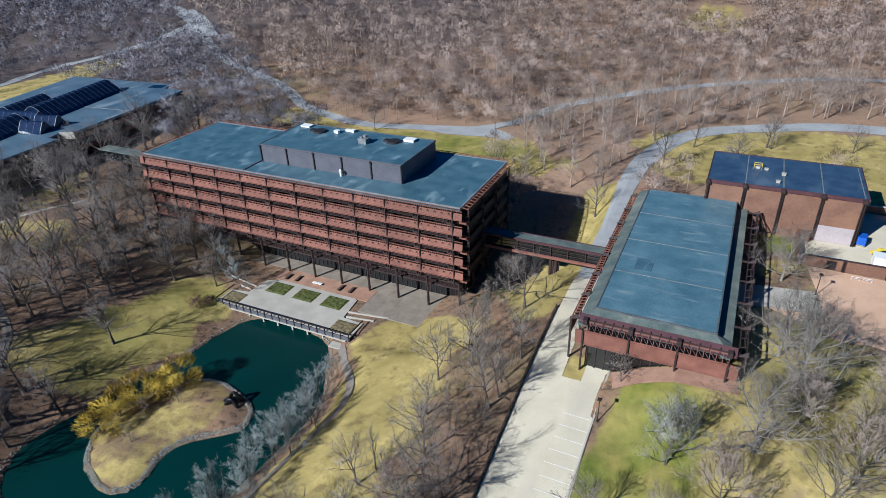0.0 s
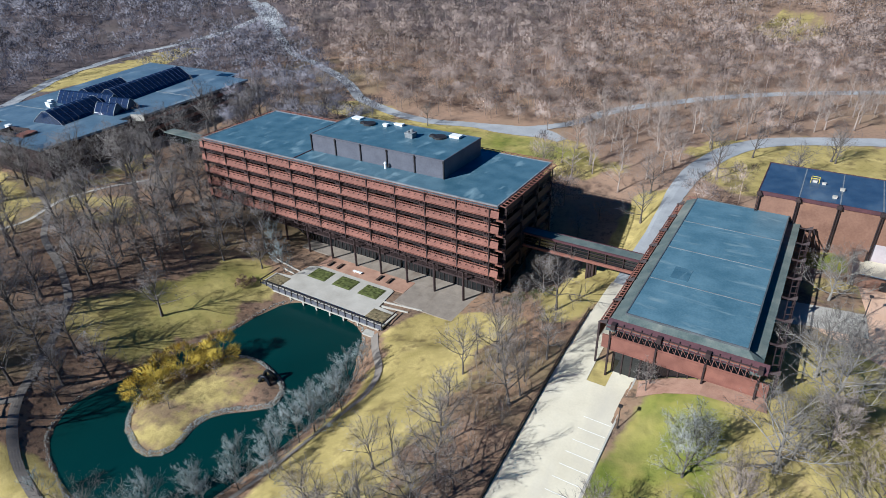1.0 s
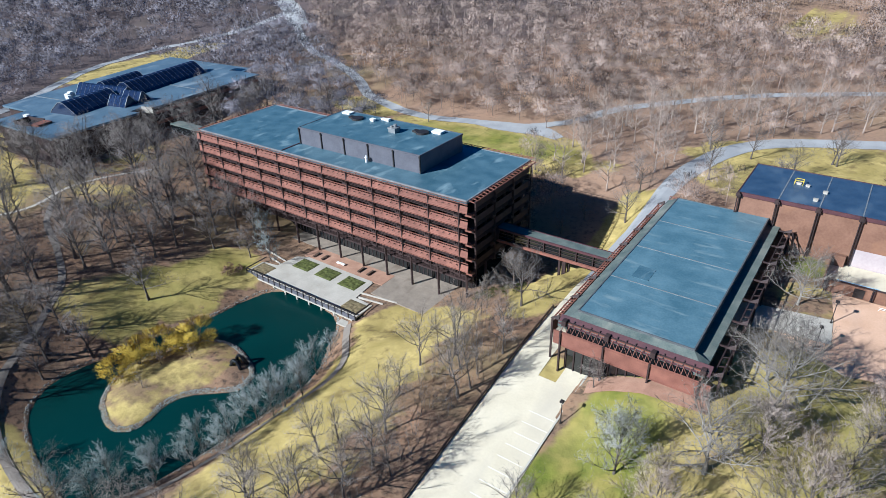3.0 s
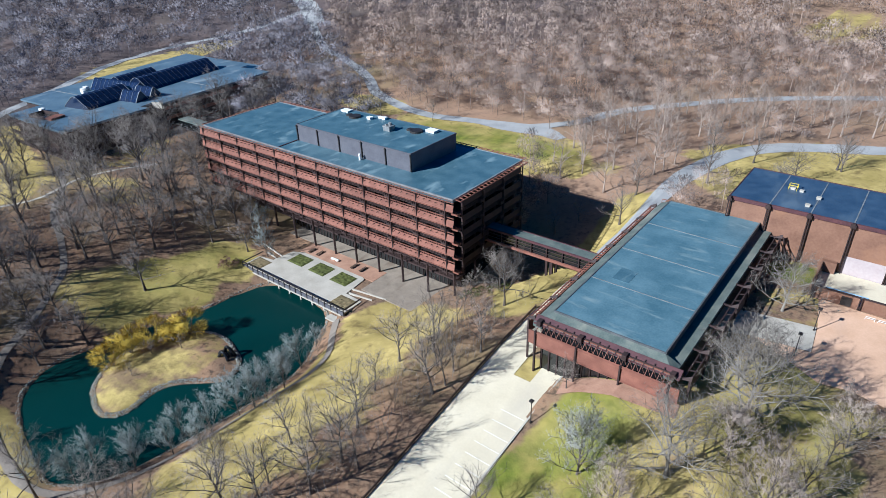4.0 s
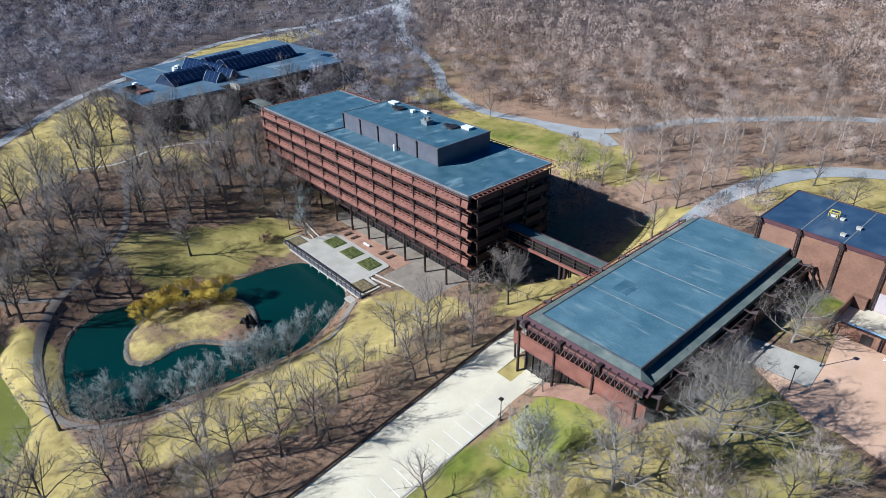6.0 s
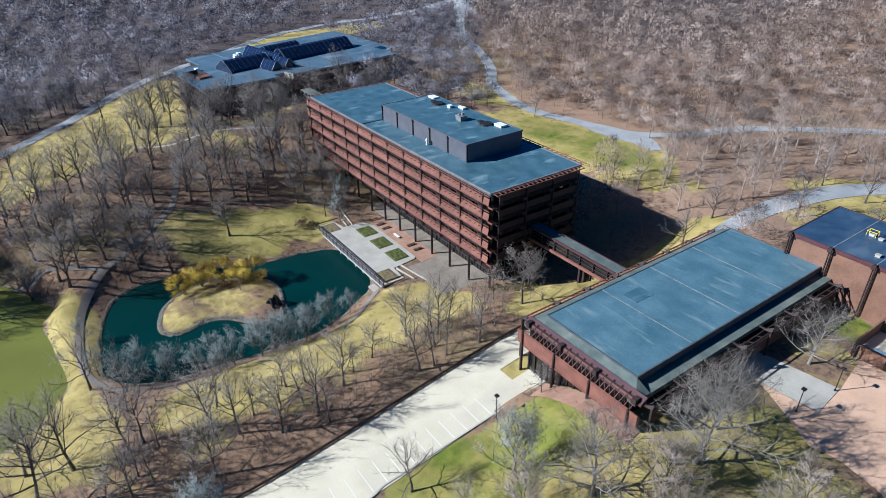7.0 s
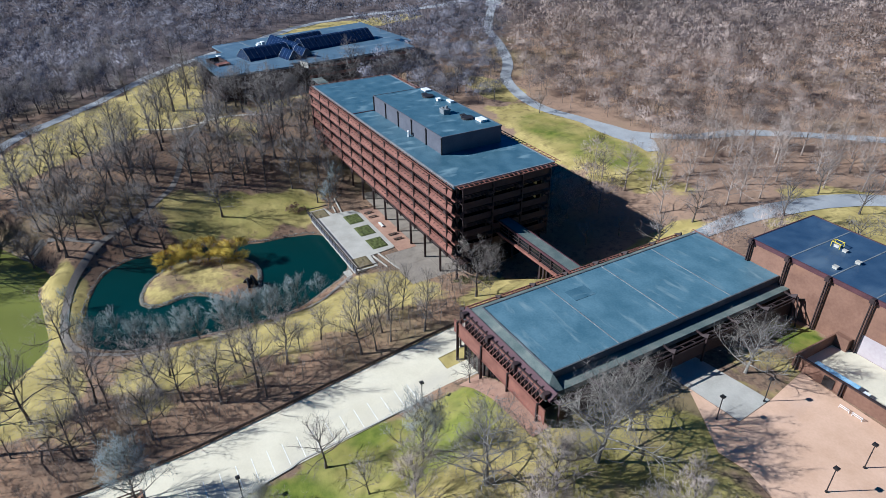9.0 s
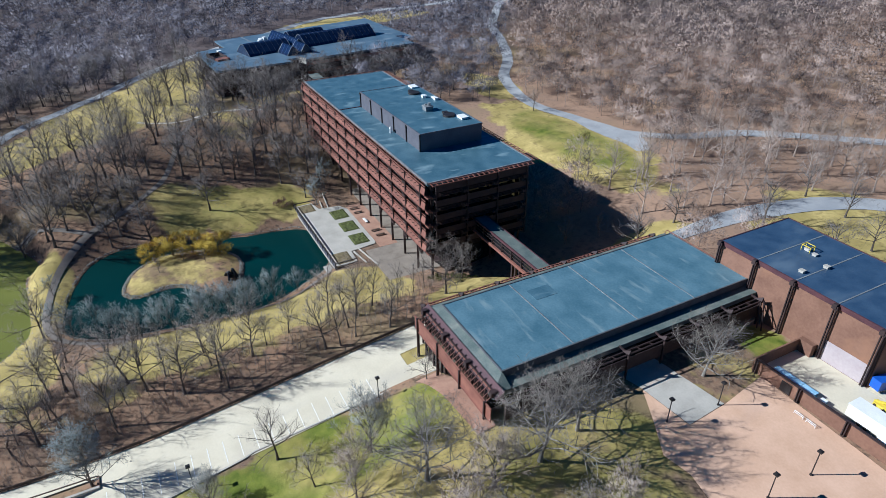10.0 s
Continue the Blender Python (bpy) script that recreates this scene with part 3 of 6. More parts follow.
def guard_rail():
    line = along([(26.2, -2), (26.8, -30), (27.8, -60), (28.0, -78), (26.2, -98), (22.5, -118), (15, -135)], 3.0)
    t = thing("guard_rail", (26, -40, h1(26, -40)), "long dark timber guard rail edging the lot", "guard rail")
    base = Vector((26, -40, h1(26, -40)))
    post = Geo().box(-0.14, -0.14, -0.6, 0.14, 0.14, 0.95).data("post", wood)
    for a, b in zip(line, line[1:]):
        za, zb = h1(a.x, a.y), h1(b.x, b.y)
        part("post", post, wood, t, at=Vector((a.x, a.y, za)) - base)
        for lift in (0.38, 0.75):
            part("rail", Geo().beam(Vector((a.x, a.y, za + lift)) - base, Vector((b.x, b.y, zb + lift)) - base, 0.16, 0.26), wood, t)


guard_rail()
g = Geo()
zl = float(lot_height(-90.0))
solo("retaining_wall", Geo().box(34.7, -98, zl - 3, 35.2, -85.6, zl + 1.0), concrete, "grey concrete wall beside the sunken ramp", "wall", kind="structure")
solo("retaining_wall", Geo().box(32.0, -86.0, zl - 3, 34.65, -85.6, zl + 0.9), corten_wall, "rust-brown wall at the end of the ramp", "wall", kind="structure")
solo("handrail", Geo().beam((29.4, -110, zl - 1.0), (32.2, -86, zl + 1.0), 0.18, 0.2), wood, "dark timber handrail along the ramp", "handrail", kind="structure")

# ------------------------------------------------------------------ the long office building on columns
BAY = 9.55
ROOF, STOREY = 31.0, 4.25
X_END, DEPTH = -107.2, 32.5
office = thing("office_building", (-53, 16, -1.75), "long rust-red steel office building on tall columns", "building")
O = Vector((-53, 16, -1.75))


def o_part(name, g, material, label="", parent=None, at=None):
    g.v = [tuple(Vector(p) - O) for p in g.v]
    return part(name, g, material, parent or office, label)


cols_x = [-1.2 - BAY * k for k in range(12)]
cols_y = [1.8 + BAY * k for k in range(4)]
roof = o_part("roof", Geo().box(X_END, 0, ROOF - 0.9, 0.3, DEPTH, ROOF), roofing, "dark blue-grey roof membrane with pale stains")
for x0, y0, x1, y1 in ((X_END - 0.12, -0.25, 0.42, 0.12), (X_END - 0.12, DEPTH - 0.12, 0.42, DEPTH + 0.25), (X_END - 0.25, 0.13, X_END + 0.12, DEPTH - 0.13), (0.18, 0.13, 0.55, DEPTH - 0.13)):
    o_part("roof_edge", Geo().box(x0, y0, ROOF - 0.4, x1, y1, ROOF + 0.12), steel_grey, "pale grey metal roof edging")
for x in (-67.6, ):
    o_part("roof_seam", Geo().box(x - 0.15, 0.2, ROOF + 0.004, x + 0.15, DEPTH - 0.2, ROOF + 0.18), parapet)
for k in range(5):
    z = ROOF - STOREY * (k + 1)
    o_part("floor_slab", Geo().box(X_END + 0.4, 0.35, z - 0.45, 0.0, DEPTH - 0.4, z), corten_dark_and_shade)
    for i in range(11):
        x0, x1 = cols_x[i + 1], cols_x[i]
        for y, nm in ((2.6, "window"), (DEPTH - 2.6, "window")):
            w = o_part(nm, Geo().box(x0 + 0.12, y - 0.05, z + 0.004, x1 - 0.12, y + 0.05, z + STOREY - 0.5), glass, "dark recessed glazing")
            m_ = Geo()
            s = -1 if y < 10 else 1
            for q in range(6):
                xx = x0 + (x1 - x0) * q / 6
                m_.box(xx - 0.06, y + s * 0.05, z, xx + 0.06, y + s * 0.16, z + STOREY - 0.5)
            m_.v = [tuple(Vector(p) - O) for p in m_.v]
            part("window_frame", m_, mullion, w)
    for j in range(3):
        for x in (-2.4, X_END + 2.4):
            o_part("window", Geo().box(x - 0.05, cols_y[j] + 0.12, z + 0.004, x + 0.05, cols_y[j + 1] - 0.12, z + STOREY - 0.5), glass)


def folded(prof, x0, x1):
    """A sheet with the given y-z outline, drawn out along x."""
    n = len(prof)
    return Geo().add([(x, y, z) for x in (x0, x1) for y, z in prof], [tuple(range(n)), tuple(range(n, 2 * n))[::-1]] + [(i, n + i, n + (i + 1) % n, (i + 1) % n) for i in range(n)])


def sunshade_meshes():
    """One bay of the outer sun screen: a red louvred panel, its rails and its struts."""
    prof = []
    for k in range(4):
        prof += [(0.0 - 0.09 * k, -0.5 - 0.42 * k), (-0.11 - 0.09 * k, -0.86 - 0.42 * k), (-0.03 - 0.09 * k, -0.9 - 0.42 * k)]
    prof += [(q + 0.07, w) for q, w in prof[::-1]]
    panel = folded(prof, -BAY / 2 + 0.14, BAY / 2 - 0.14)
    rail = Geo().box(-BAY / 2, -0.1, 0.0, BAY / 2, 0.1, 0.14).box(-BAY / 2, -0.5, -2.36, BAY / 2, -0.25, -2.18)
    for k in range(16):
        x = -BAY / 2 + BAY * (k + 0.5) / 16
        rail.box(x - 0.05, -0.05, -0.52, x + 0.05, 0.05, 0.02)
    struts = Geo()
    struts.beam((0, 0.4, -0.75), (0, -0.75, -0.8), 0.13, 0.16)
    walkway = Geo().box(-BAY / 2, 0.35, -3.75, BAY / 2, 1.6, -3.6)
    for k in range(9):
        x = -BAY / 2 + BAY * (k + 0.5) / 9
        walkway.box(x - 0.05, 0.3, -3.6, x + 0.05, 0.4, -2.75)
    walkway.box(-BAY / 2, 0.28, -2.8, BAY / 2, 0.42, -2.68).box(-BAY / 2, 0.28, -3.2, BAY / 2, 0.42, -3.1)
    return panel.data("louvre_panel", corten), rail.data("rail", corten), struts.data("strut", corten_dark_and_shade), walkway.data("walkway", corten_dark_and_shade), Geo().box(-BAY / 2, 0.1, -2.75, BAY / 2, 0.25, -2.6).data("rail", corten_dark_and_shade)


SHADE = sunshade_meshes()
bracket = Geo().box(-0.16, -0.35, -0.7, 0.16, 2.0, -0.35).box(-0.13, -0.45, -4.25, 0.13, -0.1, 0.1)
bracket.box(-1.5, -0.55, -3.7, -0.15, 0.9, -3.15).box(-1.5, -0.55, -3.15, -1.2, 0.3, -2.7).box(-0.7, -0.55, -3.15, -0.45, 0.3, -2.7)
bracket_me = bracket.data("bracket", corten_dark_and_shade)


def shade_row(n, start, direction, turn, louvres=True):
    """Sun screens in five tiers along one face; direction is the way along the face, seen from outside to its left."""
    for tier in range(5):
        z = ROOF - 0.45 - STOREY * tier
        for i in range(n):
            c = Vector(start) + Vector(direction) * (BAY * (i + 0.5))
            s = part("sunshade" if louvres else "walkway", SHADE[0] if louvres else SHADE[3], corten, office, "rust-red louvred sunshade panel" if louvres else "dark steel maintenance walkway", at=Vector((c.x, c.y, z)) - O)
            s.rotation_euler.z = turn
            for nm, me_ in (("rail", SHADE[1]), ("walkway", SHADE[3])) if louvres else (("rail", SHADE[4]),):
                part(nm, me_, corten, s)
            for k in range(5 if louvres else 0):
                part("strut", SHADE[2], corten_dark_and_shade, s, at=(-BAY / 2 + BAY * (k + 0.5) / 5, 0, 0))
        for i in range(n + 1):
            c = Vector(start) + Vector(direction) * (BAY * i)
            b = part("bracket", bracket_me, corten_dark_and_shade, office, at=Vector((c.x, c.y, z)) - O)
            b.rotation_euler.z = turn


shade_row(11, (cols_x[0], -1.2), (-1, 0), 0.0)
# east face: its shade is put into the colour of rails and panels
shade_row(3, (1.5, 1.8), (0, 1), radians(90), False)
for tier in range(5):
    z = ROOF - 0.45 - STOREY * tier
    for j in range(3):
        o_part("sunshade", Geo().box(1.25, cols_y[j] + 0.15, z - 2.3, 1.4, cols_y[j + 1] - 0.15, z - 0.45), corten_dark_and_shade, "weathered steel sunshade panel with shade put into its colour")
end_panel = {}
for tier in range(5):
    z = ROOF - 0.45 - STOREY * tier
    for x0, x1 in ((-1.05, 1.35), (X_END - 1.0, cols_x[11] - 0.15)):
        prof = []
        for k in range(4):
            prof += [(-1.2 - 0.09 * k, z - 0.5 - 0.42 * k), (-1.31 - 0.09 * k, z - 0.86 - 0.42 * k), (-1.23 - 0.09 * k, z - 0.9 - 0.42 * k)]
        prof += [(q + 0.07, w) for q, w in prof[::-1]]
        g = folded(prof, x0, x1)
        g.box(x0, -1.3, z, x1, -1.1, z + 0.16).box(x0, -1.62, z - 2.36, x1, -1.4, z - 2.18)
        o_part("sunshade", g, corten, "short rust-red corner sunshade")
    g = Geo().beam((0.4, -0.9, z - 3.1), (2.3, -0.9, z - 3.1), 0.12, 0.5).beam((0.4, 0.4, z - 3.1), (2.3, 0.4, z - 3.1), 0.12, 0.5)
    for k in range(4):
        g.beam((0.7 + 0.45 * k, -0.9, z - 3.0), (0.7 + 0.45 * k, 0.4, z - 3.0), 0.12, 0.12)
    o_part("corner_frame", g, corten)
# ladder-like screens round the roof
for y0, y1, xx in ((0.6, DEPTH - 0.4, (0.9, 2.3)), (0.6, DEPTH - 0.4, (X_END - 0.9, X_END - 2.3))):
    g = Geo()
    for x in xx:
        g.beam((x, y0, ROOF - 0.25), (x, y1, ROOF - 0.25), 0.14, 0.22)
    for k in range(21):
        y = y0 + (y1 - y0) * k / 20
        g.beam((xx[0] - 0.4 * (1 if xx[0] > 0 else -1), y, ROOF - 0.1), (xx[1], y, ROOF - 0.3), 0.16, 0.2)
    o_part("roof_screen", g, corten, "rust-red ladder screen along the roof edge")
g = Geo().beam((X_END, -0.65, ROOF - 0.1), (0.5, -0.65, ROOF - 0.1), 0.1, 0.12)
g.beam((X_END, DEPTH + 0.9, ROOF - 0.1), (0.5, DEPTH + 0.9, ROOF - 0.1), 0.14, 0.2).beam((X_END, DEPTH + 2.2, ROOF - 0.2), (0.5, DEPTH + 2.2, ROOF - 0.2), 0.14, 0.2)
for k in range(55):
    x = X_END + 107 * (k + 0.5) / 55
    g.beam((x, 0, ROOF - 0.1), (x, -1.1, ROOF - 0.4), 0.09, 0.12).beam((x, DEPTH, ROOF - 0.1), (x, DEPTH + 2.2, ROOF - 0.2), 0.12, 0.14)
o_part("roof_screen", g, corten)
for x in cols_x:
    for j, y in enumerate(cols_y):
        z0 = min(-1.75, h1(x, y)) - 1.0
        g = Geo().box(x - 0.32, y - 0.14, z0, x + 0.32, y + 0.14, ROOF - 1.0)
        g.box(x - 0.14, y - 0.32, z0, x + 0.14, y + 0.32, ROOF - 1.0)
        o_part("column", g, corten_dark_and_shade, "dark steel column")
o_part("soffit", Geo().box(X_END + 1, 0.5, 9.0, -0.4, DEPTH - 0.6, 9.28), corten_dark_and_shade)
low_wall = o_part("lower_wall", Geo().box(X_END + 4, 8.0, -2.2, -3, DEPTH - 2, 9.0), glass, "dark recessed ground storey glazing")
g = Geo()
for k in range(66):
    x = X_END + 4 + (101 * k / 65)
    g.box(x - 0.07, 7.84, -1.7, x + 0.07, 8.0, 9.0)
for z in (1.8, 5.2):
    g.box(X_END + 4, 7.8, z - 0.15, -3, 8.0, z + 0.15)
g.v = [tuple(Vector(p) - O) for p in g.v]
part("window_frame", g, mullion, low_wall)
balcony = o_part("balcony", Geo().box(X_END + 2, 3.4, 4.55, -2, 7.9, 4.85), corten_dark_and_shade, "recessed dark steel gallery")
g = Geo().beam((X_END + 2, 3.4, 6.4), (-2, 3.4, 6.4), 0.22, 0.3).beam((X_END + 2, 3.4, 4.75), (-2, 3.4, 4.75), 0.25, 0.5)
for k in range(76):
    x = X_END + 2 + 103 * k / 75
    g.beam((x, 3.4, 4.9), (x, 3.4, 6.3), 0.1, 0.1)
g.v = [tuple(Vector(p) - O) for p in g.v]
part("railing", g, corten_dark_and_shade, balcony)

# rooftop plant house
PX0, PX1, PY0, PY1, PZ = -67.0, -20.0, 7.9, 28.3, 36.3
house = o_part("penthouse", Geo().box(PX0, PY0, ROOF + 0.004, PX1, PY1, PZ - 0.25), ph_wall, "purple-grey clad rooftop plant house")


def on_house(name, g, material, label=""):
    g.v = [tuple(Vector(p) - O) for p in g.v]
    return part(name, g, material, house, label)


on_house("penthouse_roof", Geo().box(PX0 + 0.1, PY0 + 0.1, PZ - 0.25, PX1 - 0.1, PY1 - 0.1, PZ), roofing, "dark blue roof membrane")
g = Geo()
for a in ((PX0 - 0.15, PY0 - 0.15, PX1 + 0.15, PY0 + 0.1), (PX0 - 0.15, PY1 - 0.1, PX1 + 0.15, PY1 + 0.15), (PX0 - 0.15, PY0 + 0.1, PX0 + 0.1, PY1 - 0.1), (PX1 - 0.1, PY0 + 0.1, PX1 + 0.15, PY1 - 0.1)):
    g.box(a[0], a[1], PZ - 0.3, a[2], a[3], PZ + 0.1)
on_house("roof_edge", g, ph_wall)
for k in range(6):
    x = PX0 + (PX1 - PX0) * k / 5
    on_house("post", Geo().box(x - 0.16, PY0 - 0.32, ROOF + 0.1, x + 0.16, PY0 - 0.004, PZ - 0.1).box(x - 0.22, PY0 - 0.4, PZ - 0.75, x + 0.22, PY0 - 0.01, PZ - 0.3), dark_metal)
for x, y, a, b, c, m_, nm in ((-63.5, 26.2, 1.6, 1.1, 0.5, white, "skylight"), (-56.5, 23.2, 1.6, 1.4, 1.0, dark_metal, "ventilator"), (-51, 24.2, 0.7, 0.6, 0.8, white, "vent"),
                              (-48.5, 26.8, 0.9, 0.5, 0.5, white, "vent"), (-46.8, 26.6, 0.6, 0.6, 0.7, white, "vent"), (-38.5, 19.5, 1.3, 1.2, 1.5, steel_grey, "air_handler"), (-30.5, 22.8, 1.9, 1.5, 0.9, dark_metal, "ventilator"), (-26.6, 25.4, 1.6, 1.1, 0.7, white, "skylight")):
    g = Geo().box(x - a, y - b, PZ, x + a, y + b, PZ + c * 0.75).box(x - a - 0.12, y - b - 0.12, PZ + c * 0.75, x + a + 0.12, y + b + 0.12, PZ + c)
    if nm == "air_handler":
        g.tube([(x + 0.2, y + 0.4, PZ + c), (x + 0.2, y + 0.4, PZ + c + 0.8)], [0.5, 0.5], 10).box(x - 0.9, y - 0.7, PZ + c, x - 0.3, y - 0.1, PZ + c + 0.4)
    if nm == "ventilator":
        g = Geo().tube([(x, y, PZ), (x, y, PZ + 0.55)], [2.0, 1.9], 16).box(x - 3.2, y - 0.8, PZ + 0.004, x - 1.7, y + 0.8, PZ + 0.6)
    on_house(nm, g, m_)
on_house("vent_pipe", Geo().tube([(-38.6, 6.6, ROOF), (-38.6, 6.6, ROOF + 1.5)], [0.35, 0.3], 10).tube([(-38.6, 6.6, ROOF + 1.5), (-38.6, 6.6, ROOF + 2.0)], [0.5, 0.2], 10), white)

# ------------------------------------------------------------------ terrace over the pond
TZ = -1.5
solo("pavement", Geo().box(-104, 2.6, TZ - 0.6, -4, 7.9, TZ), apron_mat, "grey-brown concrete pavement under the offices", "pavement", kind="structure")
solo("pavement", Geo().box(-60, -3.55, TZ - 0.6, -27.6, 2.55, TZ - 0.015), brick_mat, "worn red brick paving in front of the offices", "pavement", kind="structure")
solo("pavement", Geo().box(-27.5, -8.5, TZ - 0.6, -6, 2.55, TZ - 0.02), apron_mat, "grey-brown worn apron beside the terrace", "pavement", kind="structure")
terrace = thing("terrace", (-46, -12, TZ), "concrete terrace over the pond with planted squares", "terrace")
TO = Vector((-46, -12, TZ))


def t_part(name, g, material, label="", parent=None):
    g.v = [tuple(Vector(p) - TO) for p in g.v]
    return part(name, g, material, parent or terrace, label)


def tufts(x0, y0, x1, y1, z, rise, seed):
    """A planted bed: a low uneven mound with an edge."""
    r = random.Random(seed)
    n, m = int((x1 - x0) / 0.5), int((y1 - y0) / 0.5)
    g = Geo()
    g.v = [(x0 + (x1 - x0) * i / n, y0 + (y1 - y0) * j / m, z if i in (0, n) or j in (0, m) else z + rise * r.uniform(0.35, 1.3)) for j in range(m + 1) for i in range(n + 1)]
    g.f = [(j * (n + 1) + i, j * (n + 1) + i + 1, (j + 1) * (n + 1) + i + 1, (j + 1) * (n + 1) + i) for j in range(m) for i in range(n)]
    return g


t_part("deck", Geo().prism([(-68, -19.7), (-23, -19.7), (-23, -13), (-29.5, -12.6), (-30.5, -4.2), (-31.5, -3.6), (-58, -3.6), (-61.5, -5.5), (-62.5, -12.6), (-68, -13.5)], TZ - 0.5, TZ), concrete, "pale concrete deck slab")
t_part("edge_beam", Geo().box(-68.2, -20.0, TZ - 1.0, -22.8, -19.72, TZ + 0.1), ph_wall)
t_part("sill", Geo().box(-66, -20.3, TZ - 1.3, -24, -19.73, TZ - 1.02), concrete)
for k in range(3):
    cx = -55.0 + 9.6 * k
    t_part("plant_bed", tufts(cx - 3.4, -10.3, cx + 3.4, -5.0, TZ + 0.004, 0.3, 60 + k), hedge, "square bed of dark green groundcover")
for x0, x1 in ((-67.2, -61.4), (-30.2, -23.6)):
    t_part("plant_bed", tufts(x0, -18.9, x1, -13.9, TZ + 0.004, 0.3, int(-x0)), dry_bed, "bed of dry winter planting")
for x in range(-67, -22, 5):
    t_part("pier", Geo().box(x - 0.25, -19.4, -7.0, x + 0.25, -18.9, TZ - 0.5), concrete)
rail = t_part("railing", Geo().box(-68.1, -19.95, TZ + 0.85, -22.9, -19.7, TZ + 1.1), dark_metal, "dark timber and steel guard rail")
for k in range(19):
    x = -68 + 45 * k / 18
    t_part("post", Geo().box(x - 0.11, -20.15, TZ - 1.0, x + 0.11, -19.9, TZ + 0.9), dark_metal, parent=rail)
t_part("rail", Geo().box(-68.15, -19.7, TZ + 0.85, -67.9, -12, TZ + 1.1), dark_metal, parent=rail)
t_part("rail", Geo().box(-23.1, -19.7, TZ + 0.85, -22.85, -13, TZ + 1.1), dark_metal, parent=rail)
t_part("step", Geo().box(-71, -22.0, TZ - 1.6, -66, -20.3, TZ - 1.2).box(-72, -19, TZ - 0.9, -68.3, -16, TZ - 0.6), concrete)
t_part("step", Geo().box(-28, -22.5, TZ - 2.4, -22.5, -20.3, TZ - 2.0), concrete)
for p, q in (((-74, -7.5), (-62.3, -9.3)), ((-68, -10.5), (-62.8, -11.2)), ((-30, -10), (-18, -8.2)), ((-29, -12), (-21, -10.8))):
    t_part("retaining_wall", Geo().beam((*p, TZ - 0.15), (*q, TZ - 0.25), 0.32, 0.7), concrete, "low pale concrete retaining wall")
for x, y, m_ in ((-56.5, -1.6, wood), (-53.0, -1.4, wood), (-46.0, -1.4, white), (-38.2, -0.8, wood), (-34.6, -0.6, wood)):
    b = thing("bench", (x, y, TZ), "white slab bench on brick paving" if m_ is white else "dark timber slab bench on brick paving", "bench", "terrace benches")
    part("seat", Geo().box(-0.35, -1.5, 0.35, 0.35, 1.5, 0.5) if m_ is not white else Geo().box(-1.6, -0.4, 0.35, 1.6, 0.4, 0.5), m_, b)
    for s in (-1, 1):
        part("leg", Geo().box(-0.25, s * 1.1 - 0.12, 0, 0.25, s * 1.1 + 0.12, 0.35) if m_ is not white else Geo().box(s * 1.1 - 0.12, -0.3, 0, s * 1.1 + 0.12, 0.3, 0.35), m_, b)


# ------------------------------------------------------------------ the display hall
solo("pavement", draped([(44.5, -25.0), (67, -23.5), (66.5, -19.6), (43.5, -19.6)], 0.13, 2.0), brick_mat, "worn brick paving along the hall front", "pavement", kind="structure")
hall = thing("display_hall", (50, 15, 9.0), "low rust-red display hall with a broad blue roof", "building")
HO = Vector((50, 15, 9.0))


def h_part(name, g, material, label="", parent=None):
    g.v = [tuple(Vector(p) - HO) for p in g.v]
    return part(name, g, material, parent or hall, label)


HX0, HX1, HY0, HY1, HZ = 38.2, 61.2, -15.2, 49.0, 21.7
h_part("roof", Geo().box(HX0, HY0, 20.2, HX1, HY1, HZ), roofing_hall, "blue-grey roof membrane with pale stains")
h_part("upstand", Geo().box(HX0 - 0.25, HY0 - 0.25, 20.15, HX1 + 0.1, HY0 - 0.01, HZ + 0.12).box(HX0 - 0.25, HY0, 20.15, HX0 - 0.01, HY1, HZ + 0.12).box(HX1 + 0.01, HY0 - 0.2, 20.15, HX1 + 0.3, HY1, HZ + 0.15).box(HX0, HY1 + 0.01, 20.15, HX1, HY1 + 0.25, HZ + 0.12), steel_dark)
for y in (1.0, 17.2, 33.0):
    h_part("roof_seam", Geo().box(HX0 + 0.1, y - 0.12, HZ + 0.004, HX1 - 0.1, y + 0.12, HZ + 0.07), steel_grey, "pale metal roof seam")
h_part("roof_patch", Geo().box(42.2, 3.0, HZ + 0.004, 46.0, 8.5, HZ + 0.05), roofing, "darker square roof patch")
lower = Geo()
lower.add([(35.3, -19, 20.1), (64.4, -19, 20.1), (64.4, HY0, 20.1), (HX1, HY0, 21.5), (HX0, HY0, 21.5), (HX0, HY1, 21.5), (35.3, HY1 + 1.2, 20.1), (35.3, -19, 18.9), (64.4, -19, 18.9), (64.4, HY0, 18.9), (35.3, HY1 + 1.2, 18.9), (HX0, HY1, 18.9), (HX0, HY0, 18.9)],
          [(0, 1, 3, 4), (1, 2, 3), (0, 4, 5, 6), (0, 7, 8, 1), (1, 8, 9, 2), (6, 10, 7, 0), (7, 12, 9, 8), (7, 10, 11, 12), (5, 11, 10, 6)])
lower.box(HX1, HY0 + 0.01, 18.9, 64.4, HY1 + 1.2, 20.0)
h_part("lower_roof", lower, gutter, "grey-green lower roof margin")
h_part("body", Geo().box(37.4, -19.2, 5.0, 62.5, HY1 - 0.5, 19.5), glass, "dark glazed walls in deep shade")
HB = 9.15
hx = [36.8 + HB * k for k in range(4)]
hy = [-18.0 + 9.3 * k for k in range(8)]
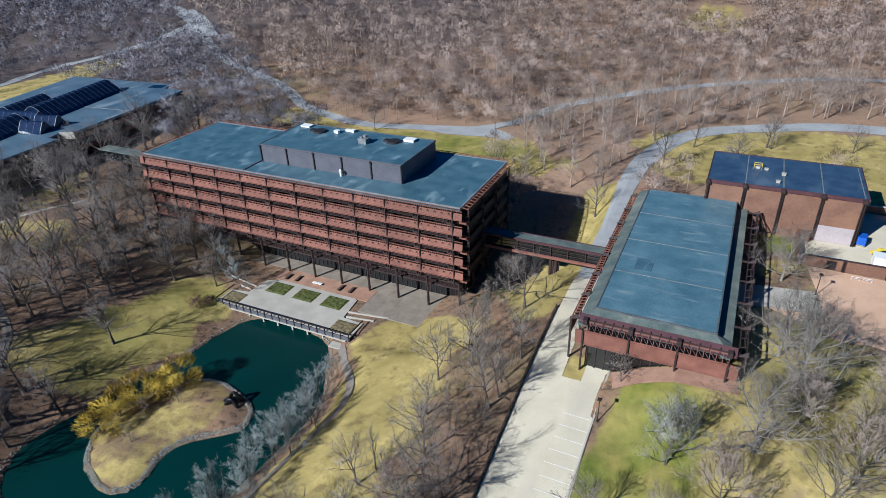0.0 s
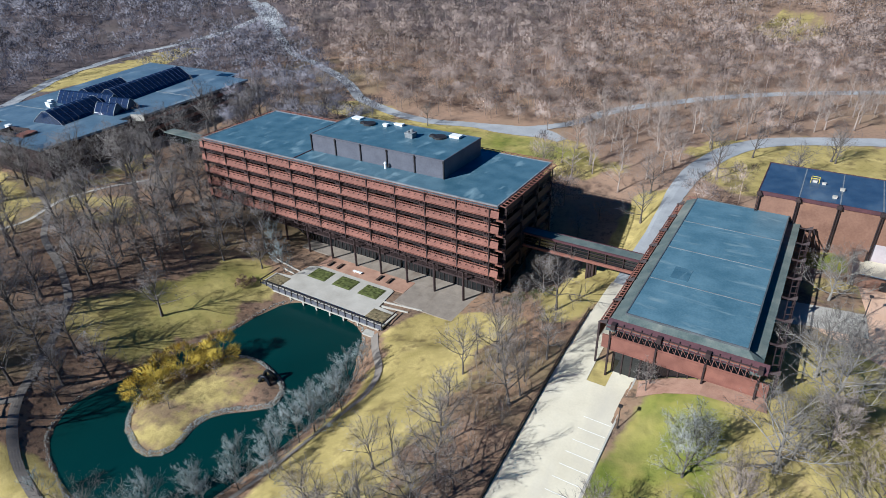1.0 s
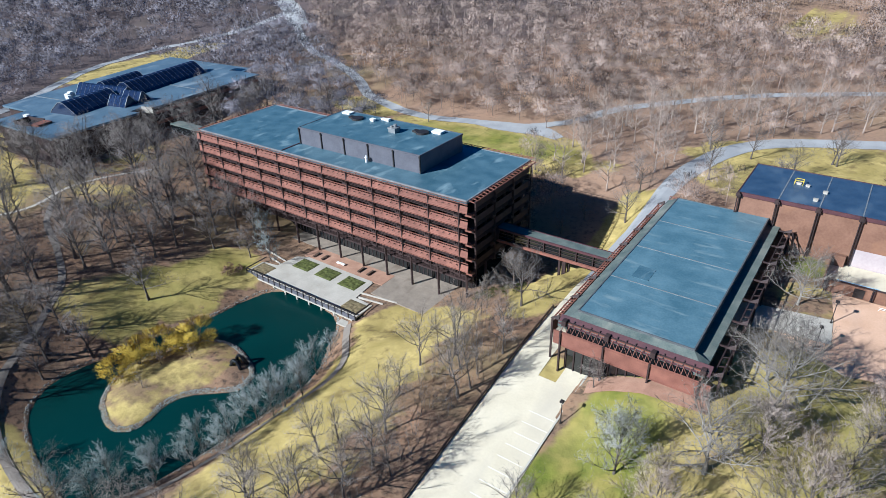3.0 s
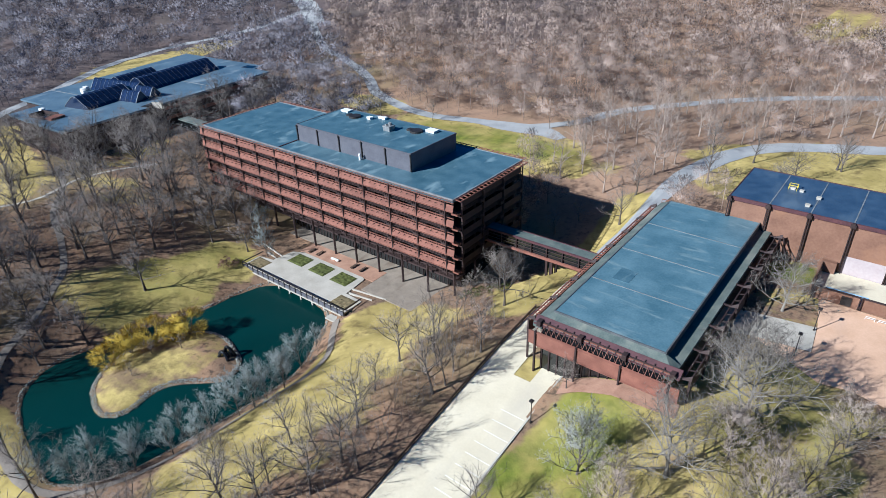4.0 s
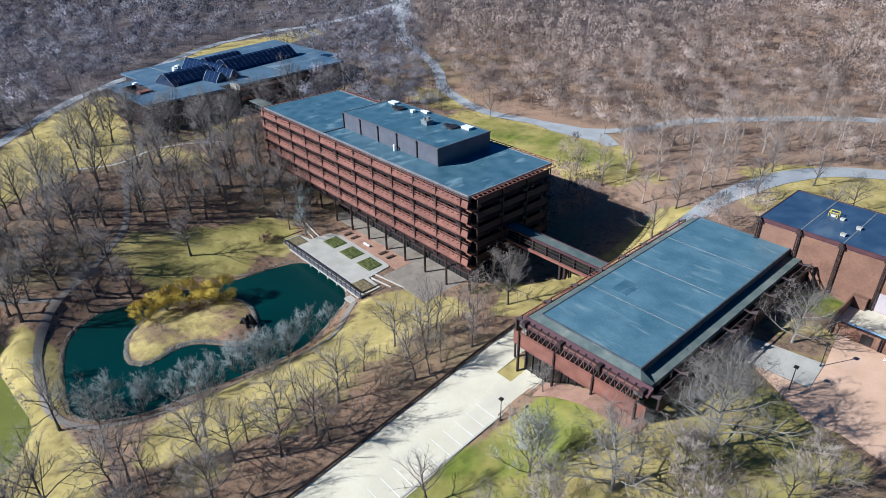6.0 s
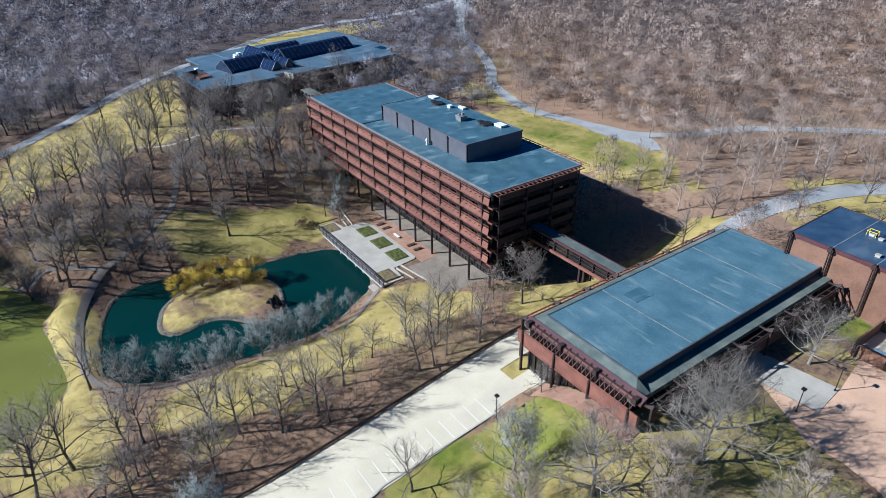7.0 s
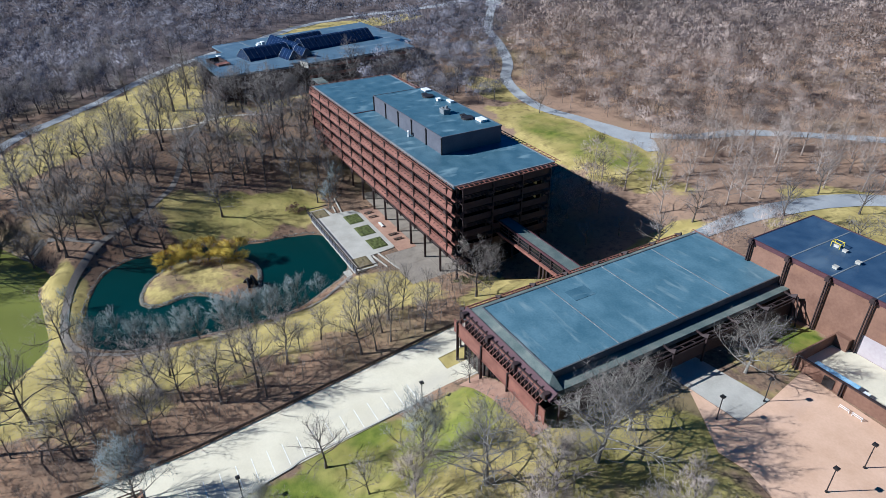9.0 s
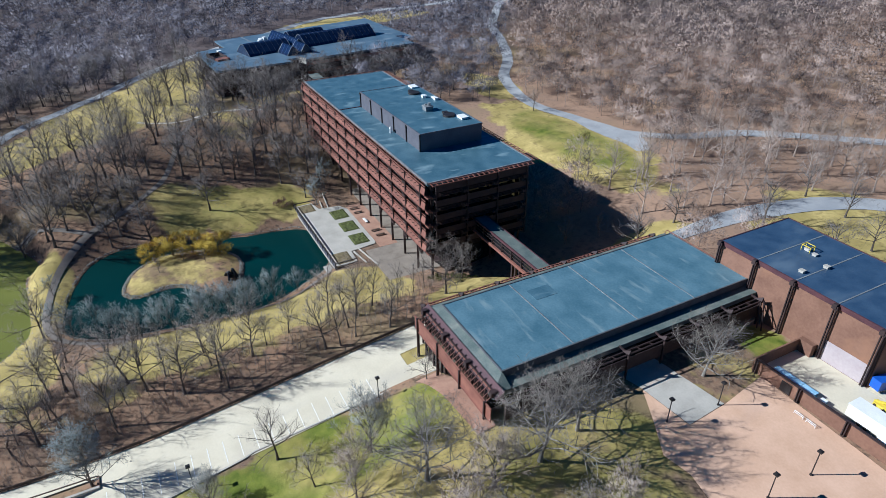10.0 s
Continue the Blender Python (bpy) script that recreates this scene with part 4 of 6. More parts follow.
for i in range(3):
    g = Geo().box(hx[i] + 0.2, -20.6, 15.7, hx[i + 1] - 0.2, -20.45, 18.75).box(hx[i] + 0.15, -20.75, 15.55, hx[i + 1] - 0.15, -20.4, 15.75).box(hx[i] + 0.15, -20.75, 18.7, hx[i + 1] - 0.15, -20.4, 18.9)
    h_part("fascia", g, corten, "deep rust-red steel fascia panel")
    g = Geo().beam((hx[i], -18.9, 20.25), (hx[i + 1], -18.9, 20.25), 0.2, 0.2).beam((hx[i], -20.5, 19.0), (hx[i + 1], -20.5, 19.0), 0.18, 0.2)
    for k in range(9):
        x = hx[i] + HB * k / 8
        g.beam((x, -18.9, 20.1), (x, -20.5, 19.0), 0.1, 0.12)
        if k < 8:
            g.beam((x, -19.2, 19.9), (x + HB / 8, -20.4, 19.05), 0.05, 0.05)
    h_part("sunshade", g, corten, "rust-red trussed sun screen")
    g = Geo()
    for k in range(1, 5):
        x = hx[i] + HB * k / 5
        g.beam((x, -19.2, 20.15), (x, -18.2, 20.75), 0.16, 0.22)
    g.beam((hx[i], -18.75, 20.5), (hx[i + 1], -18.75, 20.5), 0.16, 0.22)
    h_part("roof_outrigger", g, corten_dark_and_shade)
    for k in range(5):
        x = hx[i] + HB * (k + 0.5) / 5
        h_part("window_frame", Geo().box(x - 0.12, -19.45, 5.0, x + 0.12, -19.22, 16.5), corten_dark_and_shade)
for x0, x1 in ((35.2, hx[0] - 0.2), (hx[3] + 0.2, 66.2)):
    h_part("fascia", Geo().box(x0, -20.6, 15.7, x1, -20.45, 18.75).box(x0, -20.7, 18.7, x1, -20.4, 18.95), corten)
for x in hx:
    h_part("column", Geo().box(x - 0.16, -20.95, h1(x, -19) - 0.5, x + 0.16, -20.4, 19.2).box(x - 0.45, -19.6, 19.7, x + 0.45, -18.3, 20.9), corten_dark_and_shade, "dark steel column")
h_part("maroon_slope", Geo().add([(35.4, -19.05, 20.02), (65.5, -19.05, 20.02), (65.5, -17.4, 21.0), (35.4, -17.4, 21.0), (35.4, -19.05, 19.6), (65.5, -19.05, 19.6), (65.5, -17.4, 19.6), (35.4, -17.4, 19.6)],
                                   [(0, 1, 2, 3), (4, 7, 6, 5), (0, 4, 5, 1), (2, 6, 7, 3), (0, 3, 7, 4), (1, 5, 6, 2)]), parapet)
for side, x0, x1, xw in ((-1, 33.6, 34.9, 35.6), (1, 65.8, 67.1, 64.3)):
    for j in range(7):
        g = Geo().beam((x0, hy[j], 19.5), (x0, hy[j + 1], 19.5), 0.2, 0.3).beam((x1, hy[j], 19.9), (x1, hy[j + 1], 19.9), 0.2, 0.3)
        rungs = 8 if side < 0 else 3
        for k in range(rungs):
            y = hy[j] + 9.3 * k / rungs
            g.beam((x0, y, 19.5), (x1, y, 19.9), 0.14, 0.16)
        # east screens and fascias take the darker steel as painted shade
        h_part("sunshade", g, corten if side < 0 else corten_dark_and_shade, "rust-red ladder sun screen" if side < 0 else "open steel sun screen with shade put into its colour")
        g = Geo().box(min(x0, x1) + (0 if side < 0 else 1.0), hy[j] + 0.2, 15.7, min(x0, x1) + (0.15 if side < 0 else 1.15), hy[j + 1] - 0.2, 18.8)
        h_part("fascia", g, corten if side < 0 else corten_dark_and_shade)
    for y in hy:
        xo = x0 if side < 0 else x1
        h_part("column", Geo().box(xo - 0.2, y - 0.16, h1(xo, y) - 0.5, xo + 0.2, y + 0.16, 19.7), corten_dark_and_shade)
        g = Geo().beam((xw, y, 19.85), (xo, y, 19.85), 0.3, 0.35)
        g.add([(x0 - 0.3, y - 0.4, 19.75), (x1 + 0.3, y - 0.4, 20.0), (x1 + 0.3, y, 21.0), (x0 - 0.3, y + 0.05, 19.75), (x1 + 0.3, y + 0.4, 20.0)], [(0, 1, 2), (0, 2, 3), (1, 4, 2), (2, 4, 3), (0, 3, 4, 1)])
        h_part("outrigger", g, corten_dark_and_shade)
g = Geo().beam((35.4, HY1 + 1.9, 20.9), (53, HY1 + 1.9, 20.9), 0.14, 0.16).beam((35.4, HY1 + 1.3, 20.2), (53, HY1 + 1.3, 20.2), 0.14, 0.16)
for k in range(18):
    x = 35.4 + 17.6 * k / 17
    g.beam((x, HY1 + 1.3, 20.2), (x, HY1 + 1.9, 20.9), 0.1, 0.1)
h_part("sunshade", g, corten)
h_part("end_ladder", Geo().beam((66.5, 47.2, 20.3), (68.5, 46.0, 13.9), 0.2, 0.25).beam((67.6, 47.2, 20.3), (69.6, 46.0, 13.9), 0.2, 0.25), corten_dark_and_shade)

# ------------------------------------------------------------------ the footbridge
fb = thing("footbridge", (17, 16, 9.0), "roofed rust-red steel footbridge between two buildings", "bridge")
FO = Vector((17, 16, 9.0))


def f_part(name, g, material, label=""):
    g.v = [tuple(Vector(p) - FO) for p in g.v]
    return part(name, g, material, fb, label)


BY0, BY1 = 14.3, 17.7
f_part("bridge_roof", Geo().box(0.5, BY0, 17.2, 34, BY1, 17.5), gutter, "flat blue-grey bridge roof")
f_part("roof_edge", Geo().box(-1.0, BY0 - 0.35, 17.0, 34, BY0 - 0.02, 17.6).box(-1.0, BY1 + 0.02, 17.0, 34, BY1 + 0.3, 17.6), parapet)
f_part("floor", Geo().box(0.5, BY0, 13.7, 34, BY1, 14.0), corten_dark_and_shade)
f_part("bottom_chord", Geo().box(-1.5, BY0 - 0.6, 13.4, 34, BY0 - 0.05, 14.1).box(0, BY1 + 0.05, 13.4, 34, BY1 + 0.5, 14.1), corten)
f_part("glazing", Geo().box(0.5, BY0 + 0.15, 14.0, 34, BY0 + 0.25, 17.2).box(0.5, BY1 - 0.25, 14.0, 34, BY1 - 0.15, 17.2), glass, "dark bridge glazing")
for k in range(8):
    x = 1.2 + 4.6 * k
    f_part("post", Geo().box(x - 0.12, BY0 - 0.3, 14.0, x + 0.12, BY0 - 0.05, 17.2), corten_dark_and_shade)
    f_part("post", Geo().box(x - 0.12, BY1 + 0.05, 14.0, x + 0.12, BY1 + 0.25, 17.2), corten_dark_and_shade)
f_part("grille", Geo().box(0.5, BY0 - 0.1, 15.0, 34, BY0, 15.15).box(0.5, BY0 - 0.1, 16.0, 34, BY0, 16.15), corten_dark_and_shade)
for y in (BY0 + 0.5, BY1 - 0.5):
    for x in (19.5, 21.0):
        f_part("pier", Geo().box(x - 0.3, y - 0.3, h1(x, y) - 1, x + 0.3, y + 0.3, 13.7), corten_dark_and_shade)

# ------------------------------------------------------------------ the windowless annex
annex = thing("annex", (72, 60, 13.5), "tall windowless annex of rust-brown steel panels", "building")
AO = Vector((72, 60, 13.5))


def a_part(name, g, material, label="", parent=None):
    g.v = [tuple(Vector(p) - AO) for p in g.v]
    return part(name, g, material, parent or annex, label)


AX0, AX1, AY0, AY1, AZ = 53.0, 91.0, 48.9, 71.6, 27.3
a_part("roof", Geo().box(AX0, AY0, AZ - 0.5, AX1, AY1, AZ), roofing_navy, "dark navy roof membrane")
a_part("roof_edge", Geo().box(AX0 - 0.25, AY0 - 0.3, AZ - 0.9, AX1 + 0.25, AY0 - 0.004, AZ + 0.1).box(AX0 - 0.25, AY1 + 0.004, AZ - 0.9, AX1 + 0.25, AY1 + 0.25, AZ + 0.1).box(AX0 - 0.25, AY0, AZ - 0.9, AX0 - 0.004, AY1, AZ + 0.1).box(AX1 + 0.004, AY0, AZ - 0.9, AX1 + 0.25, AY1, AZ + 0.1), parapet)
core = a_part("wall", Geo().box(AX0 + 0.15, AY0 + 0.15, 12.5, AX1 - 0.15, AY1 - 0.15, AZ - 0.5), corten_dark_and_shade)
ax = [53.2 + 9.25 * k for k in range(5)]
for i in range(4):
    a_part("wall_panel", Geo().box(ax[i] + 0.02, AY0, 13.0, ax[i + 1] - 0.02, AY0 + 0.14, AZ - 0.55), corten_wall, "rust-brown steel wall panel")
    if i == 3:
        a_part("base_panel", Geo().box(ax[i] + 0.3, AY0 - 0.08, 13.0, ax[i + 1] - 0.1, AY0 - 0.005, 18.6), lilac_panel, "pale lilac-grey concrete base panel")
    a_part("roof_seam", Geo().box(ax[i] + 9.1, AY0 + 0.3, AZ + 0.004, ax[i] + 9.35, AY1 - 0.3, AZ + 0.06), steel_grey)
for k in range(2):
    a_part("wall_panel", Geo().box(AX0, AY0 + 0.2 + 11.3 * k, 13.0, AX0 + 0.14, AY0 + 11.4 + 11.3 * k, AZ - 0.55), corten_wall)
    a_part("wall_panel", Geo().box(AX1 - 0.14, AY0 + 0.2 + 11.3 * k, 13.0, AX1, AY0 + 11.4 + 11.3 * k, AZ - 0.55), corten_wall)
for x in ax:
    p_ = a_part("post", Geo().box(x - 0.32, AY0 - 0.75, 13.0, x - 0.12, AY0 - 0.35, AZ - 0.2).box(x + 0.12, AY0 - 0.75, 13.0, x + 0.32, AY0 - 0.35, AZ - 0.2), corten_dark_and_shade, "paired dark steel post")
    a_part("post_cap", Geo().box(x - 0.6, AY0 - 1.0, AZ - 1.0, x + 0.6, AY0 - 0.31, AZ - 0.1).box(x - 0.35, AY0 - 1.15, AZ - 0.75, x + 0.35, AY0 - 0.3, AZ + 0.25), corten_dark_and_shade)
for x, y, a, b, c, m_ in ((65.0, 61.8, 0.55, 0.4, 0.6, concrete), (67.2, 61.2, 0.45, 0.4, 0.5, concrete), (71.6, 58.8, 0.5, 0.45, 0.6, concrete), (70.2, 52.8, 0.5, 0.45, 0.6, concrete)):
    a_part("roof_vent", Geo().box(x - a, y - b, AZ, x + a, y + b, AZ + c * 0.7).box(x - a - 0.08, y - b - 0.08, AZ + c * 0.7, x + a + 0.08, y + b + 0.08, AZ + c), m_, "small rooftop ventilator")

g = Geo()
for dx, dy in ((-1.0, -0.8), (1.0, -0.8), (1.0, 0.8), (-1.0, 0.8)):
    g.beam((65 + dx, 61.8 + dy, AZ), (65 + dx, 61.8 + dy, AZ + 1.3), 0.1, 0.1)
for (ax_, ay_), (bx_, by_) in (((-1, -0.8), (1, -0.8)), ((1, -0.8), (1, 0.8)), ((1, 0.8), (-1, 0.8)), ((-1, 0.8), (-1, -0.8))):
    g.beam((65 + ax_, 61.8 + ay_, AZ + 1.3), (65 + bx_, 61.8 + by_, AZ + 1.3), 0.12, 0.12)
a_part("guard_frame", g, yellow_paint, "small yellow guard frame")

# ------------------------------------------------------------------ service yard and plaza
YZ = 13.95
solo("yard", Geo().box(77.4, 34.2, YZ - 0.8, 130, 48.6, YZ + 0.05).box(91.3, 48.7, YZ - 0.8, 130, 71.9, YZ + 0.05), lot_concrete, "sunlit pale concrete service yard", "pavement", kind="structure")
plaza = draped([(71.2, 10.6), (82.2, 11.6), (81.4, 21.6), (79.4, 33.6), (125, 31.5), (125, -25), (112, -8), (97, 2), (90, 3.5), (85, 2.5), (78.5, 6.5)], 0.14, 3.0)
plaza = solo("plaza", plaza, plaza_mat, "pinkish brick plaza crossed by tree shadows", "plaza", kind="structure")
solo("pavement", draped([(63, 9.0), (71.1, 10.6), (82.1, 11.7), (81.3, 21.3), (71, 19.8), (63, 19.2)], 0.17, 3.0), concrete, "grey concrete path to the hall door", "pavement", kind="structure")
wall = thing("yard_wall", (95, 33.6, YZ), "rust-brown yard wall with paired steel posts", "wall")
WO = Vector((95, 33.6, YZ))


def w_part(name, g, material, label=""):
    g.v = [tuple(Vector(p) - WO) for p in g.v]
    return part(name, g, material, wall, label)


for k in range(6):
    x0 = 78.0 + 9.2 * k
    w_part("wall_panel", Geo().box(x0 + 0.05, 33.75, YZ - 0.6, x0 + 9.15, 34.1, YZ + 2.9), corten_wall)
    w_part("coping", Geo().box(x0 + 0.02, 33.65, YZ + 2.9, x0 + 9.18, 34.2, YZ + 3.1), corten_dark_and_shade)
    w_part("post", Geo().box(x0 - 0.3, 33.2, YZ - 0.4, x0 - 0.12, 33.6, YZ + 3.2).box(x0 + 0.12, 33.2, YZ - 0.4, x0 + 0.3, 33.6, YZ + 3.2), corten_dark_and_shade)
w_part("wall_panel", Geo().box(77.0, 33.9, YZ - 0.6, 77.35, 48.3, YZ + 2.9), corten_wall)
w_part("wall_panel", Geo().box(77.36, 47.0, YZ - 0.6, 80.2, 48.3, YZ + 2.9), corten_wall)
w_part("north_wall", Geo().box(91.4, 72.0, YZ - 0.6, 130, 72.4, YZ + 2.4), corten_wall)
w_part("coping", Geo().box(91.3, 71.9, YZ + 2.4, 130.1, 72.5, YZ + 2.6), concrete, "pale concrete coping")
w_part("grille", Geo().box(83.5, 33.55, YZ + 0.2, 85.6, 33.74, YZ + 2.4), dark_metal, "dark steel grille")


def lamp_post(x, y, tall=5.4):
    z = h1(x, y) + 0.1
    t = thing("lamp_post", (x, y, z), "slim dark lamp post with a square head", "lamp post", "lamp posts")
    part("pole", Geo().tube([(0, 0, -0.3), (0, 0, tall)], [0.11, 0.08], 8), dark_metal, t)
    part("lamp_head", Geo().box(-0.38, -0.38, tall, 0.38, 0.38, tall + 0.28).box(-0.2, -0.2, tall + 0.28, 0.2, 0.2, tall + 0.4), dark_metal, t)
    part("base", Geo().tube([(0, 0, -0.3), (0, 0, 0.3)], [0.25, 0.22], 8), dark_metal, t)


for x, y in ((99.3, 20.8), (81.0, 20.0), (99.0, 10.8), (79.6, 8.6), (43.6, -33.0), (44.6, -70.0)):
    lamp_post(x, y)
for k in range(2):
    t = thing("bike_rack", (89.8 + 2.4 * k, 30.6, h1(90, 30.6) + 0.15), "white tubular rack beside the yard wall", "rack", "white racks")
    part("hoop", Geo().tube([(-0.9, 0, 0), (-0.9, 0, 0.75), (0.9, 0, 0.75), (0.9, 0, 0)], [0.06] * 4, 6), white, t)
    part("rail", Geo().tube([(-0.9, 0, 0.4), (0.9, 0, 0.4)], [0.05] * 2, 6), white, t)


def van(x, y, turn):
    t = thing("van", (x, y, YZ + 0.05), "white van with a blue rear parked in the yard", "van")
    t.rotation_euler.z = radians(turn)
    prof = [(-2.6, 0.45), (2.55, 0.45), (2.65, 1.0), (1.9, 1.25), (1.15, 2.05), (-2.45, 2.15), (-2.65, 1.2)]
    body = Geo()
    n = len(prof)
    body.add([(a, s * (0.95 if b < 1.3 else 0.82), b) for s in (-1, 1) for a, b in prof], [tuple(range(n))[::-1], tuple(range(n, 2 * n))] + [(i, (i + 1) % n, n + (i + 1) % n, n + i) for i in range(n)])
    b = part("body", body, white, t)
    part("cargo_box", Geo().box(-2.75, -1.0, 0.6, 0.4, 1.0, 2.75), blue_cab, b, "bright blue rear body")
    part("windscreen", Geo().add([(1.93, -0.8, 1.3), (1.93, 0.8, 1.3), (1.23, 0.72, 2.02), (1.23, -0.72, 2.02)], [(0, 1, 2, 3)]), glass, b)
    for s in (-1, 1):
        part("side_window", Geo().add([(-2.2, s * 0.955, 1.32), (1.2, s * 0.955, 1.32), (0.95, s * 0.85, 1.95), (-2.2, s * 0.85, 1.95)], [(0, 1, 2, 3)]), glass, b)
        for xx in (-1.7, 1.7):
            w = part("wheel", Geo().tube([(xx, s * 0.95, 0.36), (xx, s * 0.7, 0.36)], [0.36, 0.36], 14), dark_metal, t)
            part("rim", Geo().tube([(xx, s * 0.96, 0.36), (xx, s * 0.9, 0.36)], [0.2, 0.2], 10), steel_grey, w)
        part("headlight", Geo().box(2.5, s * 0.7 - 0.15, 0.8, 2.67, s * 0.7 + 0.15, 1.0), white, b)


van(92.6, 51.6, 80)
for k in range(4):
    solo("container_lid", Geo().box(-1.35, -0.7, 0, 1.35, 0.7, 1.1).box(-1.42, -0.78, 1.1, 1.42, 0.78, 1.25), blue_paint if k < 3 else white, "pale blue lidded container along the wall" if k < 3 else "small white crate along the wall", "container", "containers", at=(81.2 + 2.9 * k, 37.2, YZ + 0.05)).scale = (1, 1, 1) if k < 3 else (0.4, 0.8, 0.8)
tr = thing("box_trailer", (97.5, 39.4, YZ + 0.05), "large white box trailer parked in the yard", "trailer")
part("box", Geo().box(-3.8, -1.6, 0.7, 3.8, 1.6, 3.2).box(-3.9, -1.7, 3.2, 3.9, 1.7, 3.32), white, tr)
part("chassis", Geo().box(-3.6, -1.3, 0.45, 4.9, 1.3, 0.7), dark_metal, tr)
for s in (-1, 1):
    for xx in (-1.2, 0.0):
        part("wheel", Geo().tube([(xx, s * 1.55, 0.42), (xx, s * 1.25, 0.42)], [0.42, 0.42], 12), dark_metal, tr)
b = thing("covered_trailer", (102, 37.6, YZ + 0.05), "small white rounded covered trailer", "trailer")
part("cover", Geo().tube([(-2.2, 0, 0.9), (-1.5, 0, 1.0), (0, 0, 1.15), (1.4, 0, 1.1), (2.4, 0, 0.8)], [0.4, 0.9, 1.05, 0.9, 0.25], 12), white, b)
part("frame_rail", Geo().box(-2.0, -0.8, 0.3, 2.2, 0.8, 0.45), dark_metal, b)
b = thing("scaffold_cart", (95.6, 46.0, YZ + 0.05), "yellow folded work platform on wheels", "cart")
part("arm", Geo().beam((-1.5, 0, 0.6), (1.6, 0.6, 1.6), 0.4, 0.35).beam((1.6, 0.6, 1.6), (0.2, 1.6, 1.0), 0.35, 0.3), yellow_paint, b)
part("base", Geo().box(-1.3, -0.7, 0.2, 1.1, 0.7, 0.75), yellow_paint, b)
for s in (-1, 1):
    for xx in (-0.9, 0.8):
        part("wheel", Geo().tube([(xx, s * 0.8, 0.3), (xx, s * 0.6, 0.3)], [0.3, 0.3], 10), dark_metal, b)

# ------------------------------------------------------------------ the far west building with its glazed roof ridges
WZ = 25.0
west = thing("west_building", (-195, 25, 14), "broad low dark building with glazed roof ridges", "building")
west.rotation_euler.z = radians(12)


def b_part(name, g, material, label="", parent=None):
    return part(name, g, material, parent or west, label)


WH = WZ - 14
plan = [(-41.5, -31), (-23, -33), (-23, -48), (20, -55), (26, -20), (21, -20), (21, -14), (26, -13), (33, 47), (22, 49), (21, 56), (-41, 65)]
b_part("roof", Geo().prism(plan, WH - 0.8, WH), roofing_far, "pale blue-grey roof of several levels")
# the walls' shade is painted as one dark colour
b_part("wall", Geo().prism([(p * 0.955, q * 0.965) for p, q in plan], -6, WH - 0.8), corten_dark_and_shade, "steel and glass walls with shade put into their dark colour")
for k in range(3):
    b_part("sunshade", Geo().beam((-23, -48.6, WH - 4.2 * k - 2.2), (20, -55.6, WH - 4.2 * k - 2.2), 0.2, 1.6), corten_dark_and_shade, "dark rusty sun screen")
    b_part("sunshade", Geo().beam((26.4, -13, WH - 4.2 * k - 2.3), (33.4, 47, WH - 4.2 * k - 2.3), 0.2, 1.4), corten)
# courts are dark sheets on the roof; depth and shade are only colour
for x0, y0, x1, y1 in ((-10, -47.2, -1, -41.5),):
    b_part("roof_court", Geo().box(x0, y0, WH + 0.004, x1, y1, WH + 0.06), glass, "dark sheet standing in for a shaded sunken roof court")
    b_part("court_wall", Geo().box(x0 - 0.3, y0 - 0.3, WH, x1 + 0.3, y0, WH + 1.3).box(x0 - 0.3, y1, WH, x1 + 0.3, y1 + 0.3, WH + 1.3).box(x0 - 0.3, y0, WH, x0, y1, WH + 1.3), corten_dark_and_shade)
    b_part("court_wall", Geo().box(x1, y0, WH, x1 + 4.2, y1 + 0.2, WH + 0.8), corten, "rust-red low wall beside the court")
b_part("roof_court", Geo().box(13, 49, WH + 0.004, 20, 54, WH + 0.06), glass, "dark sheet standing in for a shaded sunken roof court")
b_part("fascia", Geo().beam((26.6, -13.3, WH - 0.9), (21.2, -14.3, WH - 0.9), 0.3, 2.6), concrete, "pale end wall of the upper roof")
for p, q in (((-41, -16), (-9, -18)), ((5, 18), (29, 15))):
    b_part("roof_seam", Geo().beam((*p, WH + 0.05), (*q, WH + 0.05), 0.4, 0.1), steel_grey)


def vault(x0, y0, x1, y1, z0, z1, axis):
    """A glazed ridge with faceted sides and ribs."""
    prof = [(0, 0), (0.06, 0.22), (0.4, 0.93), (0.5, 1), (0.6, 0.93), (0.94, 0.22), (1, 0)]
    g, r = Geo(), Geo()
    n = len(prof)
    span = (y0, y1) if axis == "y" else (x0, x1)
    pt = (lambda a, s, h: (x0 + (x1 - x0) * a, s, z0 + (z1 - z0) * h)) if axis == "y" else (lambda a, s, h: (s, y0 + (y1 - y0) * a, z0 + (z1 - z0) * h))
    g.add([pt(a, s, h) for s in span for a, h in prof], [tuple(range(n))[::-1], tuple(range(n, 2 * n))] + [(i, i + 1, n + i + 1, n + i) for i in range(n - 1)])
    m = max(2, int(abs(span[1] - span[0]) / 2.6))
    ob = b_part("skylight", g, skylight_glass, "dark blue glazed roof ridge")
    for k in range(m + 1):
        s = span[0] + (span[1] - span[0]) * k / m
        r = Geo()
        for (a, h), (b, q) in zip(prof, prof[1:]):
            r.beam(pt(a, s, h), pt(b, s, q), 0.2 if k in (0, m) else 0.12, 0.16)
        part("rib", r, steel_grey if k in (0, m) else skylight_rib, ob)


vault(-10, -32, 5, -9, WH, WH + 5.0, "y")
vault(-10, -1, 5, 42, WH, WH + 5.4, "y")
vault(-24, -8.9, 4.9, -1.1, WH, WH + 4.8, "x")
vault(-23, -0.9, -10.1, 20, WH, WH + 4.6, "y")
vault(5.1, -17, 15, -10.5, WH, WH + 4.2, "x")
vault(5.1, -9.9, 15, -3.4, WH, WH + 4.2, "x")
